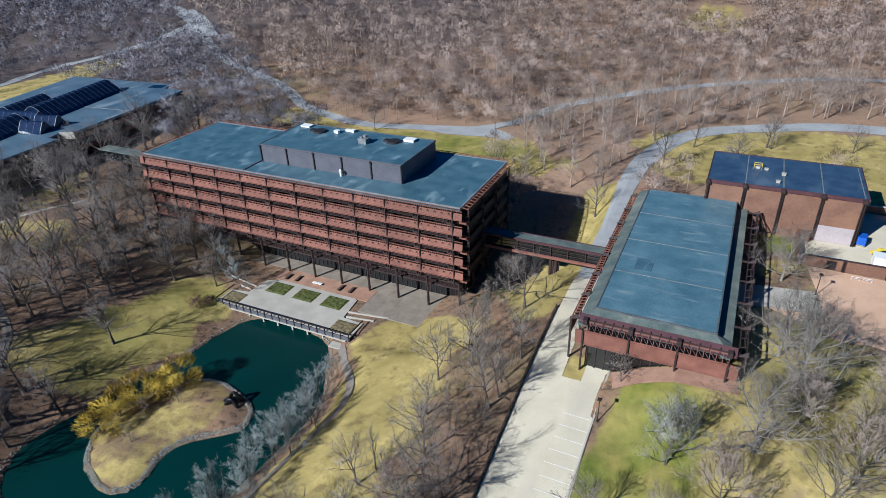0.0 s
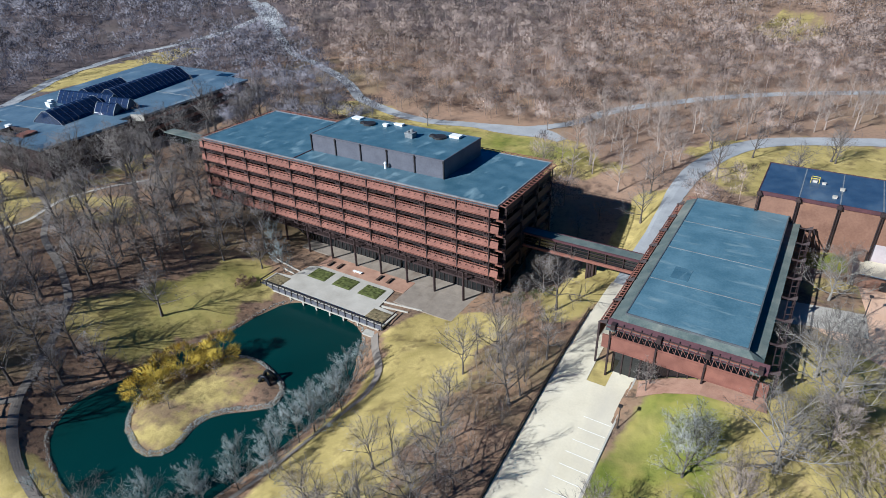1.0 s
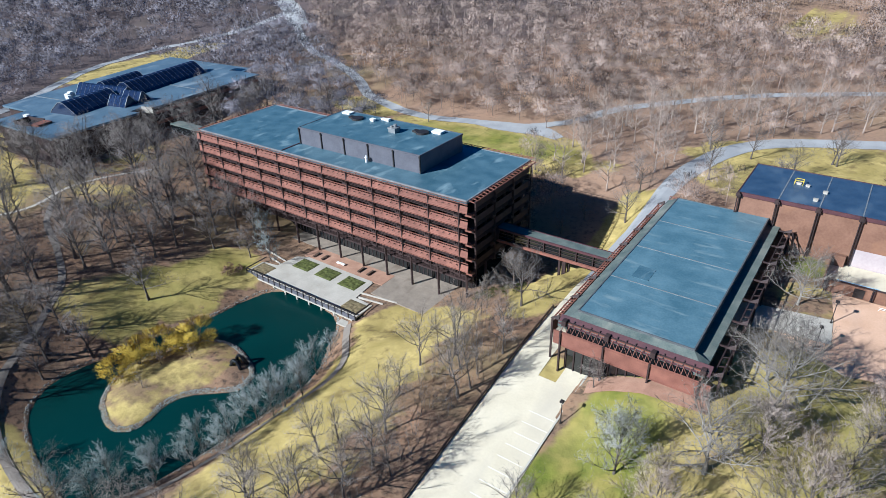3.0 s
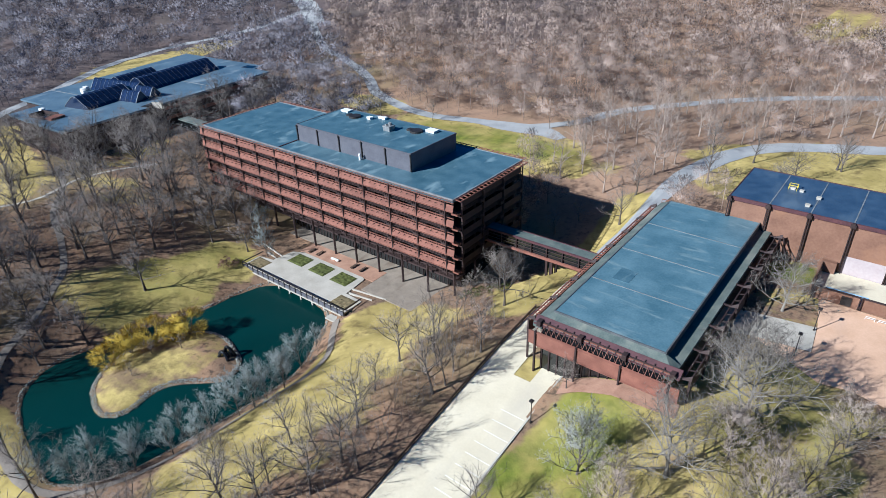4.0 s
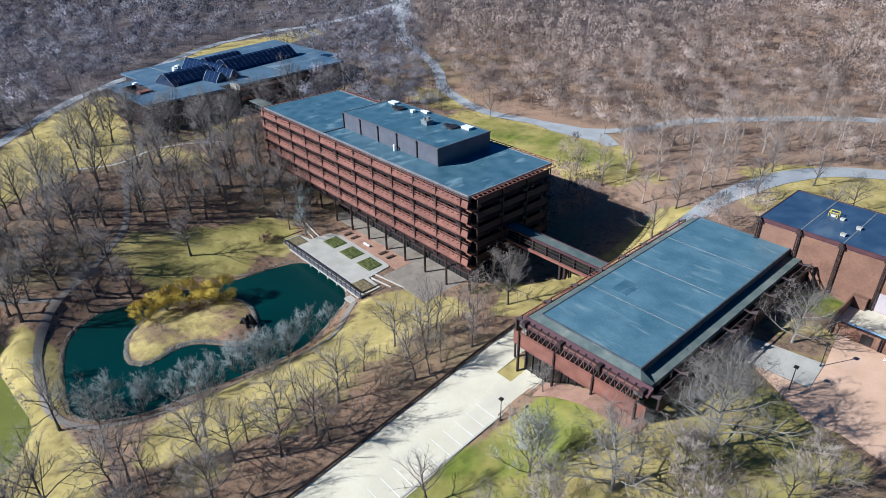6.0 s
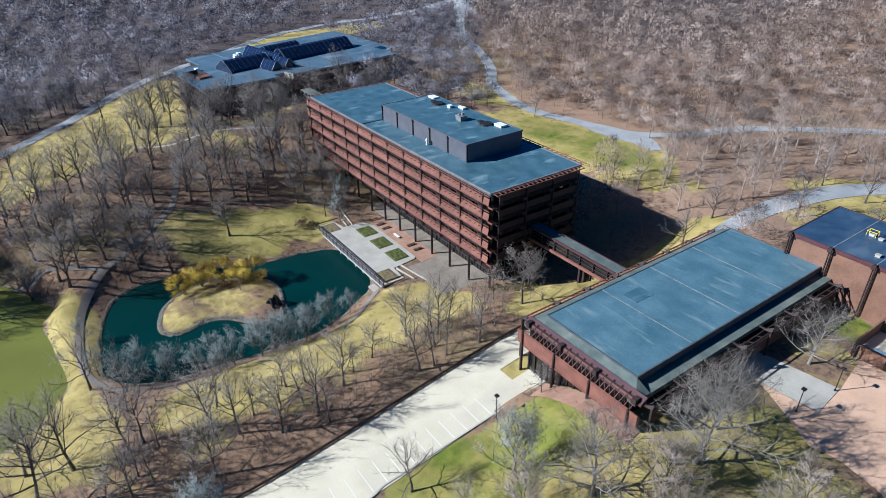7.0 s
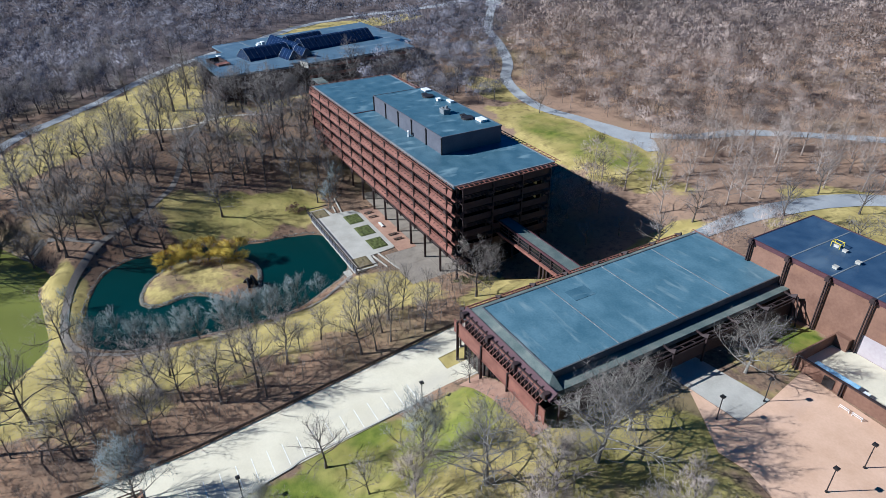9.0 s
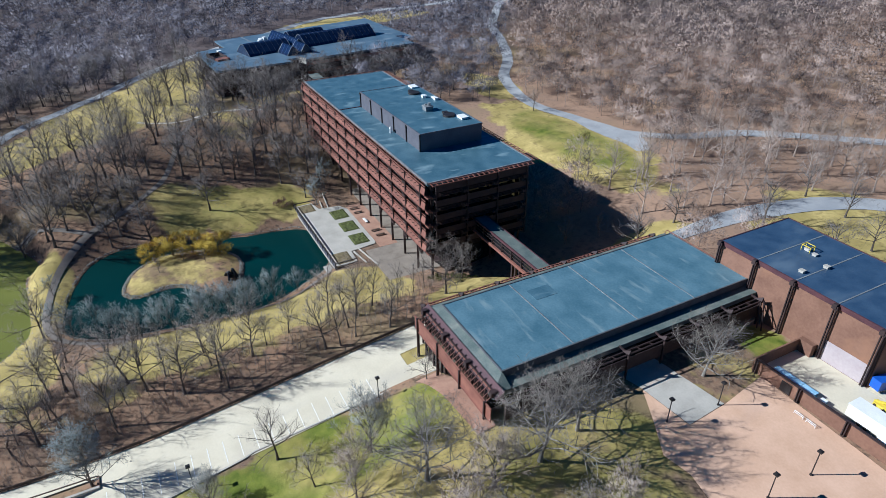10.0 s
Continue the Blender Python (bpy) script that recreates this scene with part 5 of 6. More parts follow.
for x, y in ((-22, -14), (-25, -12), (-13, -40), (-27, -9), (-14, 50)):
    b_part("roof_vent", Geo().box(x - 1, y - 0.8, WH, x + 1, y + 0.8, WH + 1.2).box(x - 1.1, y - 0.9, WH + 1.2, x + 1.1, y + 0.9, WH + 1.35), white)
lk = thing("link_bridge", (-126, 15, 14), "dark covered link bridge among the trees", "bridge")
part("deck", Geo().box(-22, -2, 5.0, 19, 2, 5.4), corten_dark_and_shade, lk)
part("bridge_roof", Geo().box(-22, -2.3, 8.4, 19, 2.3, 8.7), gutter, lk)
part("glazing", Geo().box(-22, -1.9, 5.4, 19, 1.9, 8.4), glass, lk)
for x in (-12, 4):
    part("pier", Geo().box(x - 0.5, -1.5, -8, x + 0.5, 1.5, 5.0), corten_dark_and_shade, lk)


# ------------------------------------------------------------------ trees
def grow(seed, H, R, limbs, subs, twigs, fine, fork=0.28, upright=0.55, ribbon=False, thick=0.019, thin=0.05, splay=0.9):
    """A bare tree: woody tubes and twig slivers. H tall, R the reach of its limbs."""
    rnd = random.Random(seed)
    wood_g, twig_g = Geo(), Geo()

    def unit():
        while True:
            v = Vector((rnd.uniform(-1, 1), rnd.uniform(-1, 1), rnd.uniform(-1, 1)))
            if 0.1 < v.length < 1:
                return v.normalized()

    lean = Vector((rnd.uniform(-0.08, 0.08), rnd.uniform(-0.08, 0.08), 0))
    steps = 5
    trunk = [Vector((0, 0, -0.4))]
    for i in range(1, steps + 1):
        z = H * 0.8 * i / steps
        trunk.append(Vector((lean.x * z + rnd.uniform(-0.03, 0.03) * H * i / steps, lean.y * z + rnd.uniform(-0.03, 0.03) * H * i / steps, z)))
    r0 = H * thick
    wood_g.tube(trunk, [r0 * 1.5] + [r0 * (1 - 0.8 * i / steps) for i in range(1, steps + 1)], 5 if ribbon else 6)

    def on(line, t):
        f = t * (len(line) - 1)
        i = min(int(f), len(line) - 2)
        return line[i].lerp(line[i + 1], f - i)

    for a in range(limbs):
        t = fork + (0.98 - fork) * (a + rnd.random() * 0.8) / limbs
        base = on(trunk, min(t * 1.0, 0.99))
        az = a * 2.39996 + rnd.uniform(-0.5, 0.5)
        el = upright + 0.5 * t + rnd.uniform(-0.2, 0.2)
        length = R * (1.15 - 0.55 * t) * rnd.uniform(0.75, 1.2)
        d = Vector((math.cos(az) * math.cos(el), math.sin(az) * math.cos(el), math.sin(el)))
        limb = [base]
        for i in range(3):
            d = (d + unit() * 0.28 + Vector((0, 0, 0.08))).normalized()
            limb.append(limb[-1] + d * length / 3)
        rl = r0 * 0.5 * (1.15 - 0.6 * t)
        if ribbon:
            wood_g.tube([limb[0], limb[2], limb[3]], [rl, rl * 0.5, rl * 0.2], 3)
        else:
            wood_g.tube(limb, [rl, rl * 0.75, rl * 0.5, rl * 0.25], 4)
        for b in range(subs):
            tb = 0.25 + 0.75 * (b + rnd.random()) / subs
            p = on(limb, min(tb, 0.99))
            ds = (d * 0.7 + unit() * splay + Vector((0, 0, 0.25))).normalized()
            ls = length * (0.62 - 0.25 * tb) * rnd.uniform(0.7, 1.2)
            mid = p + ds * ls * 0.5
            d2 = (ds + unit() * 0.35 + Vector((0, 0, 0.12))).normalized()
            tip = mid + d2 * ls * 0.5
            rs = rl * 0.42
            if ribbon:
                twig_g.sliver(p, tip, rs * 2.0, unit())
            else:
                wood_g.tube([p, mid, tip], [rs, rs * 0.7, rs * 0.3], 3)
            for c in range(twigs):
                tc = 0.2 + 0.8 * (c + rnd.random()) / twigs
                q = p.lerp(mid, tc * 2) if tc < 0.5 else mid.lerp(tip, tc * 2 - 1)
                dt = (ds * 0.6 + unit() * splay + Vector((0, 0, 0.2))).normalized()
                lt = ls * rnd.uniform(0.35, 0.65)
                e = q + dt * lt
                twig_g.sliver(q, e, max(thin * 1.2, rs * 0.6), unit())
                for f in range(fine):
                    q2 = q.lerp(e, rnd.uniform(0.25, 0.95))
                    twig_g.sliver(q2, q2 + (dt * 0.5 + unit() * splay).normalized() * lt * rnd.uniform(0.3, 0.65), thin, unit())
    return wood_g, twig_g


def crown_mesh(t, material, centre):
    """Twig slivers as one mesh, shaded softly as a rounded mass about its centre."""
    V = np.array([tuple(p) for p in t.v], float)
    F = np.array(t.f, int)
    out = V[F].mean(1) - np.array(centre)
    out[:, 2] *= 1.2
    out /= np.linalg.norm(out, axis=1)[:, None] + 1e-6
    geo_n = np.cross(V[F[:, 1]] - V[F[:, 0]], V[F[:, 2]] - V[F[:, 0]])
    geo_n /= np.linalg.norm(geo_n, axis=1)[:, None] + 1e-9
    turned = (geo_n * out).sum(1) < 0
    F[turned] = F[turned][:, ::-1]
    geo_n[turned] *= -1
    soft = out * 0.75 + geo_n * 0.35 + np.array((0, 0, 0.2))
    N = np.zeros_like(V)
    N[F.ravel()] = np.repeat(soft / np.linalg.norm(soft, axis=1)[:, None], 3, 0)
    me = bpy.data.meshes.new("crown")
    me.from_pydata(V.tolist(), [], F.tolist())
    me.normals_split_custom_set_from_vertices(N)
    me.materials.append(material)
    return me


def dome(seed, H, R, n, wide, low=0.3, stem=0.17, reach=1.3, limbs=9):
    """A bare tree with a rounded, lobed crown of fine twigs that fan out from the top of its trunk."""
    r = random.Random(seed)
    w, t = Geo(), Geo()
    top = Vector((r.uniform(-0.4, 0.4), r.uniform(-0.4, 0.4), H * (low + 0.35)))
    w.tube([(0, 0, -0.5), top], [stem, stem * 0.5], 4)
    fan = Vector((0, 0, H * low))
    c = Vector((0, 0, H * (low + 0.32)))
    tall = H * (1 - low) * 0.5
    lobes = []
    for k in range(9):
        az, up = k * 2.4 + r.uniform(-0.4, 0.4), r.uniform(-0.35, 0.75)
        f = 0.62 * math.sqrt(1 - min(0.95, abs(up)) ** 2)
        lobes.append((c + Vector((math.cos(az) * R * f, math.sin(az) * R * f, up * tall)), r.uniform(0.3, 0.5)))
        if k < limbs:
            w.tube([fan.lerp(top, r.random()), lobes[-1][0]], [stem * 0.42, stem * 0.14], 3)

    def aim(low_z):
        while True:
            d = Vector((r.uniform(-1, 1), r.uniform(-1, 1), r.uniform(low_z, 1)))
            if 0.2 < d.length < 1:
                return d.normalized()

    for k in range(n):
        o, size = lobes[k % 9]
        d = aim(-0.6)
        f = r.uniform(0.25, 1.0) ** 0.6
        p = o + Vector((d.x * R * size * f, d.y * R * size * f, d.z * tall * 0.75 * size * f))
        e = ((p - fan).normalized() * 0.8 + d * 0.3 + aim(-1) * 0.6).normalized()
        face = (p - c).normalized() + d * 0.4 + aim(-1) * 0.35
        side = e.cross(face)
        if side.length > 0.05:
            t.sliver(p, p + e * r.uniform(0.6, 1.3) * reach, wide * r.uniform(0.7, 1.3), side.normalized())
    return w, t, c


def kind_of_tree(seed, H, R, *counts, material=None, twig=None, **more):
    w, t = grow(seed, H, R, *counts, **more)
    return w.data("trunk", material or bark), crown_mesh(t, twig or twig_mat, (0, 0, H * 0.5)), H


BIG = [kind_of_tree(10 + k, 15 + 2 * (k % 3), 8.5 + (k % 2), 14, 6, 7, 3, upright=0.38, ribbon=True, thin=0.062, thick=0.024, twig=twig_brown) for k in range(5)]
PARK = [kind_of_tree(20 + k, 15 + 2 * (k % 3), 8.5 + (k % 2), 14, 7, 8, 3, upright=0.4, thin=0.042, splay=0.75) for k in range(4)]
SYCAMORE = [kind_of_tree(30 + k, 19, 11.0, 20, 9, 10, 4, material=pale_bark, twig=twig_dark, upright=0.35, fork=0.16, thin=0.045, thick=0.02) for k in range(2)]
SLIM = [kind_of_tree(50 + k, 12 + 2 * (k % 3), 4.4, 12, 5, 6, 3, upright=0.75, fork=0.25, thick=0.012, thin=0.036, splay=0.6) for k in range(5)]
PALE = [kind_of_tree(70 + k, 9, 5.0, 15, 6, 7, 4, twig=twig_pale, upright=0.7, fork=0.05, thin=0.072, thick=0.014, splay=0.42) for k in range(3)]
SMALL = [kind_of_tree(90 + k, 6.5, 4.0, 9, 4, 5, 2, upright=0.4, fork=0.2) for k in range(3)]
GREY = [kind_of_tree(75, 11, 6.0, 20, 8, 9, 4, twig=twig_grey, upright=0.6, fork=0.08, thin=0.065, thick=0.016, splay=0.7)]
BUSHY = [kind_of_tree(76, 10, 6.0, 20, 8, 9, 3, twig=twig_pink, upright=0.6, fork=0.06, thin=0.065, thick=0.014, splay=0.55)]
LABELS = {"grey": "rounded pale grey bare tree with a dense crown", "bushy": "broad pinkish-brown bare tree with a dense crown", "big": "large bare spreading deciduous tree", "sycamore": "pale-barked bare sycamore with a broad crown", "slim": "slender bare young woodland tree", "pale": "pale grey bare tree with a dense crown", "small": "small bare ornamental tree on grass"}
rnd = random.Random(7)
taken = []


def plant(kinds, key, x, y, scale=1.0, lean=0.0):
    w, c, H = kinds[rnd.randrange(len(kinds))]
    s = scale * rnd.uniform(0.88, 1.12)
    t = thing("tree", (x, y, h1(x, y) - 0.05), LABELS[key], "tree", "bare trees")
    t.rotation_euler = (rnd.uniform(-0.05, 0.05) + lean, rnd.uniform(-0.05, 0.05), rnd.uniform(0, 6.28))
    t.scale = (s, s, s * rnd.uniform(0.92, 1.1))
    part("trunk", w, bark, t)
    part("crown", c, twig_mat, t)
    taken.append((x, y))


# trees on the lawn beside the display hall and the lot
for x, y, s in ((47, -55, 0.58), (45.8, -23.1, 0.42), (58, -51, 0.55), (80, -44, 0.8), (60, -68, 0.7), (70, -60, 0.75), (88, -30, 0.75), (82, -62, 0.8), (95, -42, 0.85), (88, -52, 0.8), (76, -72, 0.8), (96, -60, 0.85), (100, -34, 0.8), (58, -80, 0.7), (90, -18, 0.6), (-79.5, 89.8, 0.6)):
    plant(PARK, "big", x, y, s)
for x, y, s in ((76, -16.7, 0.92), (73.5, -6.9, 0.85), (73.9, 23.9, 0.72), (70, -35, 0.85)):
    plant(SYCAMORE, "sycamore", x, y, s)
for x, y, s in ((77, -26, 1.15), (85, -36, 1.35), (92, -12, 0.9), (66, -46, 1.0)):
    plant(BUSHY, "bushy", x, y, s)
for x, y, s in ((57, -40, 1.15), (50, -68, 0.6)):
    plant(GREY, "grey", x, y, s)
w, c = GREY[0][0], GREY[0][1].copy()
c.materials[0] = twig_pale
plant([(w, c, 11)], "grey", 33.6, -86.9, 1.12)
# round the lot's fence and the slope
for x, y, s in ((16, -52.5, 0.85), (22.7, -37.3, 0.75), (19.2, -60, 0.85), (19.4, -68, 0.85), (9.1, -78.6, 0.85), (14.3, -75, 0.85), (11.6, -43, 0.6), (14.8, -27, 0.8), (24.2, -22, 0.7), (9.1, -32.3, 0.75), (2.7, -91.3, 0.85), (-27.6, -97.5, 1.0), (19, -4.5, 0.9), (12, 4, 0.5), (4, -94, 0.8), (18, -96, 0.8), (-12, -92, 0.7), (7, -62, 0.7), (2, -76, 0.75), (21, -82, 0.85), (1, -104, 0.95), (8, -110, 1.0), (-4, -112, 0.95)):
    plant(PARK, "big", x, y, s)
# those round (-100, -132) are added out of view to shade the lower pond
for x, y, s in ((10, 52, 0.45), (7, 42, 0.4), (-196.7, -61.9, 0.8), (-123.8, -57.4, 0.9), (-137.8, -51, 0.9), (-119.3, -36.6, 0.95), (-98.7, -72.4, 0.85), (-90.3, -68.5, 0.8), (-96.5, -94.2, 0.9), (-78, -96.6, 0.85), (-73.5, -14, 0.75), (-105, -33.3, 0.9), (-99.4, -51.8, 0.85), (-148.5, -100.4, 0.85), (-140, -88, 0.8), (-155, -78, 0.7), (-170, -52, 0.85), (-184, -38, 0.85), (-196, -34, 0.9), (-208, -33, 0.85), (-160, -28, 0.9), (-155, -10, 0.9), (-154, 2, 0.85), (-153, 26, 0.9), (-154, 40, 0.9), (-152, 54, 0.85), (-148, -20, 0.9), (-166, -40, 0.9), (-146, 0, 0.9), (-140, 30, 0.85), (-143, 44, 0.9), (-178, -29, 0.95), (-202, -29, 0.95), (-130, 62, 0.9), (-122, 74, 0.85), (-112, 62, 0.8), (-158, -34, 1.05), (-166, -46, 1.0), (-175, -50, 0.95), (-152, -26, 1.05), (-151, -5, 1.05), (-157, 8, 1.0), (-158, -16, 1.1), (-150, 34, 1.05), (-150, 62, 1.0), (-144, 54, 1.0), (-136, 40, 1.0), (-148, 22, 0.9), (-112, -132, 1.05), (-104, -134, 1.0), (-97, -131, 1.05), (-90, -136, 1.0), (-84, -140, 1.0), (-118, -126, 1.0), (-100, -142, 1.05), (-124, -134, 1.0), (-108, -126, 0.9), (-100, -127, 1.2), (-92, -129, 1.2), (-86, -132, 1.2), (-106, -130, 1.2), (-113, -127, 1.2), (-96, -134, 1.2), (-115, -139, 1.0), (-95, -126, 0.9), (-88, -130, 0.95), (-104, -148, 1.0), (-76, -76, 0.85), (-80, -69, 0.85), (-88, -82, 0.9), (-92, -88, 0.95), (-81, -91, 0.85), (-97, -80, 0.95), (-90, -101, 0.9), (-82, -105, 0.85), (-86, -74, 0.85), (-101, -101, 0.95), (-104, -88, 0.95), (-79, -7, 0.75), (-85, -9, 0.85), (-92, -6, 0.9), (-98, -9, 0.9), (-105, -8, 0.95), (-88, -15, 0.8), (-95, -17, 0.9), (-109, -15, 0.95), (-83, -20, 0.75), (-102, -20, 0.95), (-113, -3, 0.95), (-116, 10, 0.9), (-112, -25, 0.9)):
    plant(BIG, "big", x, y, s)
for x, y, s in ((-21, -60, 0.95), (-20.5, -52, 1.0), (-22, -70, 1.0), (-24.5, -79, 1.0), (-30, -86, 0.9), (-20.5, -44, 0.9), (-15, -60, 1.15), (-14, -53, 1.15), (-14.5, -67, 1.1), (-15.5, -47, 1.1), (-17.5, -40, 1.0), (-19.5, -33, 0.8), (-17, -75, 1.05), (-20, -82, 1.0), (-27, -91, 0.9), (-33, -95, 0.8), (-13, -57, 0.95), (-12.5, -49, 0.9), (-12, -71, 0.9), (-50, -96, 0.6), (-66, -12, 0.95), (-76, -6, 1.1)):
    plant(PALE, "pale", x, y, s)
for x, y in ((-52, -60), (-48, -67.5), (-48, -54)):
    plant(SMALL, "small", x, y, 0.7)
for k, (x, y, s) in enumerate(((-56.5, -68, 1.25), (-58, -62.5, 1.4), (-56.5, -56.5, 1.4), (-52.3, -49, 1.45), (-54.5, -52.5, 1.05))):
    w, t_, mid = dome(200 + k, 6.4, 3.7, 2600, 0.115, 0.04, 0.14, 0.75)
    w.tube([(0.2, 0, -0.4), (0.5, 0.3, 2.0), (1.2, 0.6, 4.2)], [0.16, 0.12, 0.05], 5).tube([(-0.2, 0, -0.4), (-0.6, -0.2, 2.0), (-1.4, -0.4, 4.0)], [0.15, 0.1, 0.05], 5)
    ob = thing("willow", (x, y, h1(x, y)), "rounded yellow-twigged willow on the island shore", "tree", "willows")
    ob.scale = (s, s, s)
    part("trunk", w, bark, ob)
    part("crown", crown_mesh(t_, willow_mat, mid), willow_mat, ob)

ROADS = [(NORTH_ROAD, 3.4), (DRIVE, 4.6), (WEST_ROAD, 4.5), (POND_PATH, 2.6), (BANK_PATH, 2.6), (HILL_PATH, 2.4)]
HILL = [(-110, -165), (-153, -126), (-187, -99), (-208, -75), (-234, -51), (-253, -30), (-270, 0), (-294, 40), (-296, 80), (-168, 80), (-168, -165)]
STRIP = [(-24, 66), (10, 64), (24, 72), (25, 98), (31, 118), (44, 138), (70, 150), (110, 158), (110, 205), (60, 198), (12, 165), (-12, 141), (-23, 118), (-14, 100)]


def free(x, y, margin=0.0):
    """Where a tree may stand."""
    ok = np.ones(np.shape(x), bool)
    for x0, y0, x1, y1 in ((-112, -22, 6, 38), (31, -23, 70, 54), (48, 44, 97, 78), (76, 30, 135, 82), (-236, -22, -160, 80), (-152, 8, -106, 22), (24, -90, 46, 0), (66, -12, 130, 36), (5, 11, 34, 18)):
        ok &= ~((x > x0 - margin) & (x < x1 + margin) & (y > y0 - margin) & (y < y1 + margin))
    for line, w in ROADS:
        ok &= seg_dist(x, y, line) > w + margin
    ok &= (signed(x, y, POND) > 1.0) & (signed(x, y, POND_LOW) > 1.0) & ~inside(x, y, LOT)
    return ok


def scatter(x0, y0, x1, y1, step, seed):
    r = np.random.RandomState(seed)
    a, b = np.meshgrid(np.arange(x0, x1, step), np.arange(y0, y1, step))
    return (a + r.uniform(-0.6, 0.6, a.shape) * step).ravel(), (b + r.uniform(-0.6, 0.6, b.shape) * step).ravel(), r


# slender trees on the leafy slope beside the lot
x, y, r = scatter(3, -112, 25, 4, 4.7, 3)
ok, g = free(x, y), lawn(x, y)
for a, b, o, q in zip(x, y, ok, g):
    if o and q < 0.6 and r.rand() < 0.42 and min(math.hypot(a - u, b - v) for u, v in taken) > 3.0:
        plant(SLIM, "slim", a, b, 0.85)
# the wood between the offices and the pond, and scattered park trees
x, y, r = scatter(-168, -152, -62, 32, 6.7, 5)
ok, g = free(x, y), lawn(x, y)
for a, b, o, q in zip(x, y, ok, g):
    if o and r.rand() < ((0.86 if a > -112 else 0.5 if a > -135 else 0.3) if q < 0.4 else 0.03) and min(math.hypot(a - u, b - v) for u, v in taken) > 4.0 and (b > -112 or a < -96):
        plant(BIG, "big", a, b, 0.98 if a < -100 else 0.88)
x, y, r = scatter(-250, -140, -168, -12, 12.0, 6)
ok, g = free(x, y), lawn(x, y)
for a, b, o, q in zip(x, y, ok, g):
    if o and q < 0.4 and r.rand() < 0.95:
        plant(BIG, "big", a, b, 0.75)
x, y, r = scatter(-120, 45, 150, 135, 15.0, 8)
ok, g = free(x, y, 1.0), lawn(x, y)
for a, b, o, q in zip(x, y, ok, g):
    if o and q > 0.4 and r.rand() < (0.4 if a > 20 else 0.1):
        plant(BIG, "big", a, b, 0.7)


# woods too many to count, stamped into a few meshes
def stamp(name, kinds, xs, ys, scales, seed, material, label):
    """Many plants as one mesh; each kind is its points, triangles, shading normals and a share of bark."""
    r = np.random.RandomState(seed)
    zs = height(xs, ys)
    V, F, N, TONE, n = [], [], [], [], 0
    pick = r.randint(0, len(kinds), len(xs))
    rot = r.uniform(0, 6.283, len(xs))
    shade = np.clip(0.5 + 0.24 * r.randn(len(xs)) + 0.3 * waves(xs, ys, 75, 2.7), 0, 1)
    for k, (kv, kf, kn, woody) in enumerate(kinds):
        m = np.where(pick == k)[0]
        if not len(m):
            continue
        c, s = np.cos(rot[m])[:, None], np.sin(rot[m])[:, None]
        sc = scales[m][:, None]
        px = (kv[:, 0] * c - kv[:, 1] * s) * sc + xs[m][:, None]
        py = (kv[:, 0] * s + kv[:, 1] * c) * sc + ys[m][:, None]
        pz = kv[:, 2] * sc + zs[m][:, None]
        V.append(np.stack([px, py, pz], -1).reshape(-1, 3))
        N.append(np.stack([kn[:, 0] * c - kn[:, 1] * s, kn[:, 0] * s + kn[:, 1] * c, kn[:, 2] + 0 * c], -1).reshape(-1, 3))
        TONE.append(np.where(woody[None] >= 0, woody[None], shade[m][:, None]).ravel())
        F.append((kf[None] + (np.arange(len(m)) * len(kv))[:, None, None] + n).reshape(-1, 3))
        n += len(m) * len(kv)
    V, F, N = np.concatenate(V), np.concatenate(F), np.concatenate(N)
    me = bpy.data.meshes.new(name)
    me.vertices.add(len(V))
    me.vertices.foreach_set("co", V.astype(np.float32).ravel())
    me.loops.add(F.size)
    me.loops.foreach_set("vertex_index", F.astype(np.int32).ravel())
    me.polygons.add(len(F))
    me.polygons.foreach_set("loop_start", np.arange(0, F.size, 3, dtype=np.int32))
    me.update(calc_edges=True)
    if np.abs(N).max() > 0:
        me.normals_split_custom_set_from_vertices(N)
    me.materials.append(material)
    me.attributes.new("tone", "FLOAT", "POINT").data.foreach_set("value", np.concatenate(TONE).astype(np.float32))
    return tagged(new(name, me), label, "woods", kind="stuff")


def flat(*geos, centre=None, bark_tone=0.15):
    """One triangle soup of several shapes; with a centre, the last one is softly shaded twigs and the rest bark."""
    V, F, N, W = [], [], [], []
    for q, g in enumerate(geos):
        n = len(V)
        V += [tuple(p) for p in g.v]
        for f in g.f:
            F += [(n + f[0], n + f[i], n + f[i + 1]) for i in range(1, len(f) - 1)]
        if centre is not None and q == len(geos) - 1:
            out = np.array([tuple(p) for p in g.v]).reshape(-1, 3, 3).mean(1) - np.array(centre)
            out[:, 2] = out[:, 2] * 1.2 + 0.8
            out /= np.linalg.norm(out, axis=1)[:, None]
            N.append(np.repeat(out, 3, 0))
            W.append(np.full(len(g.v), -1.0))
        else:
            N.append(np.zeros((len(g.v), 3)))
            W.append(np.full(len(g.v), bark_tone if centre is not None else -1.0))
    return np.array(V), np.array(F), np.concatenate(N), np.concatenate(W)


def woods_kind(seed, H, R, n, wide, low, stem, reach, bark_tone, limbs=6):
    w, t, c = dome(seed, H, R, n, wide, low, stem, reach, limbs)
    return flat(w, t, centre=c, bark_tone=bark_tone)


ROUND = [woods_kind(300 + k, 12 + k % 4, 6.2 + 0.5 * (k % 3), 1050, 0.32, 0.14, 0.2, 0.95, 0.1) for k in range(8)]
TALL = [woods_kind(320 + k, 15 + k % 3, 4.8 + 0.4 * (k % 2), 640, 0.27, 0.38, 0.24, 1.0, 0.85) for k in range(5)]
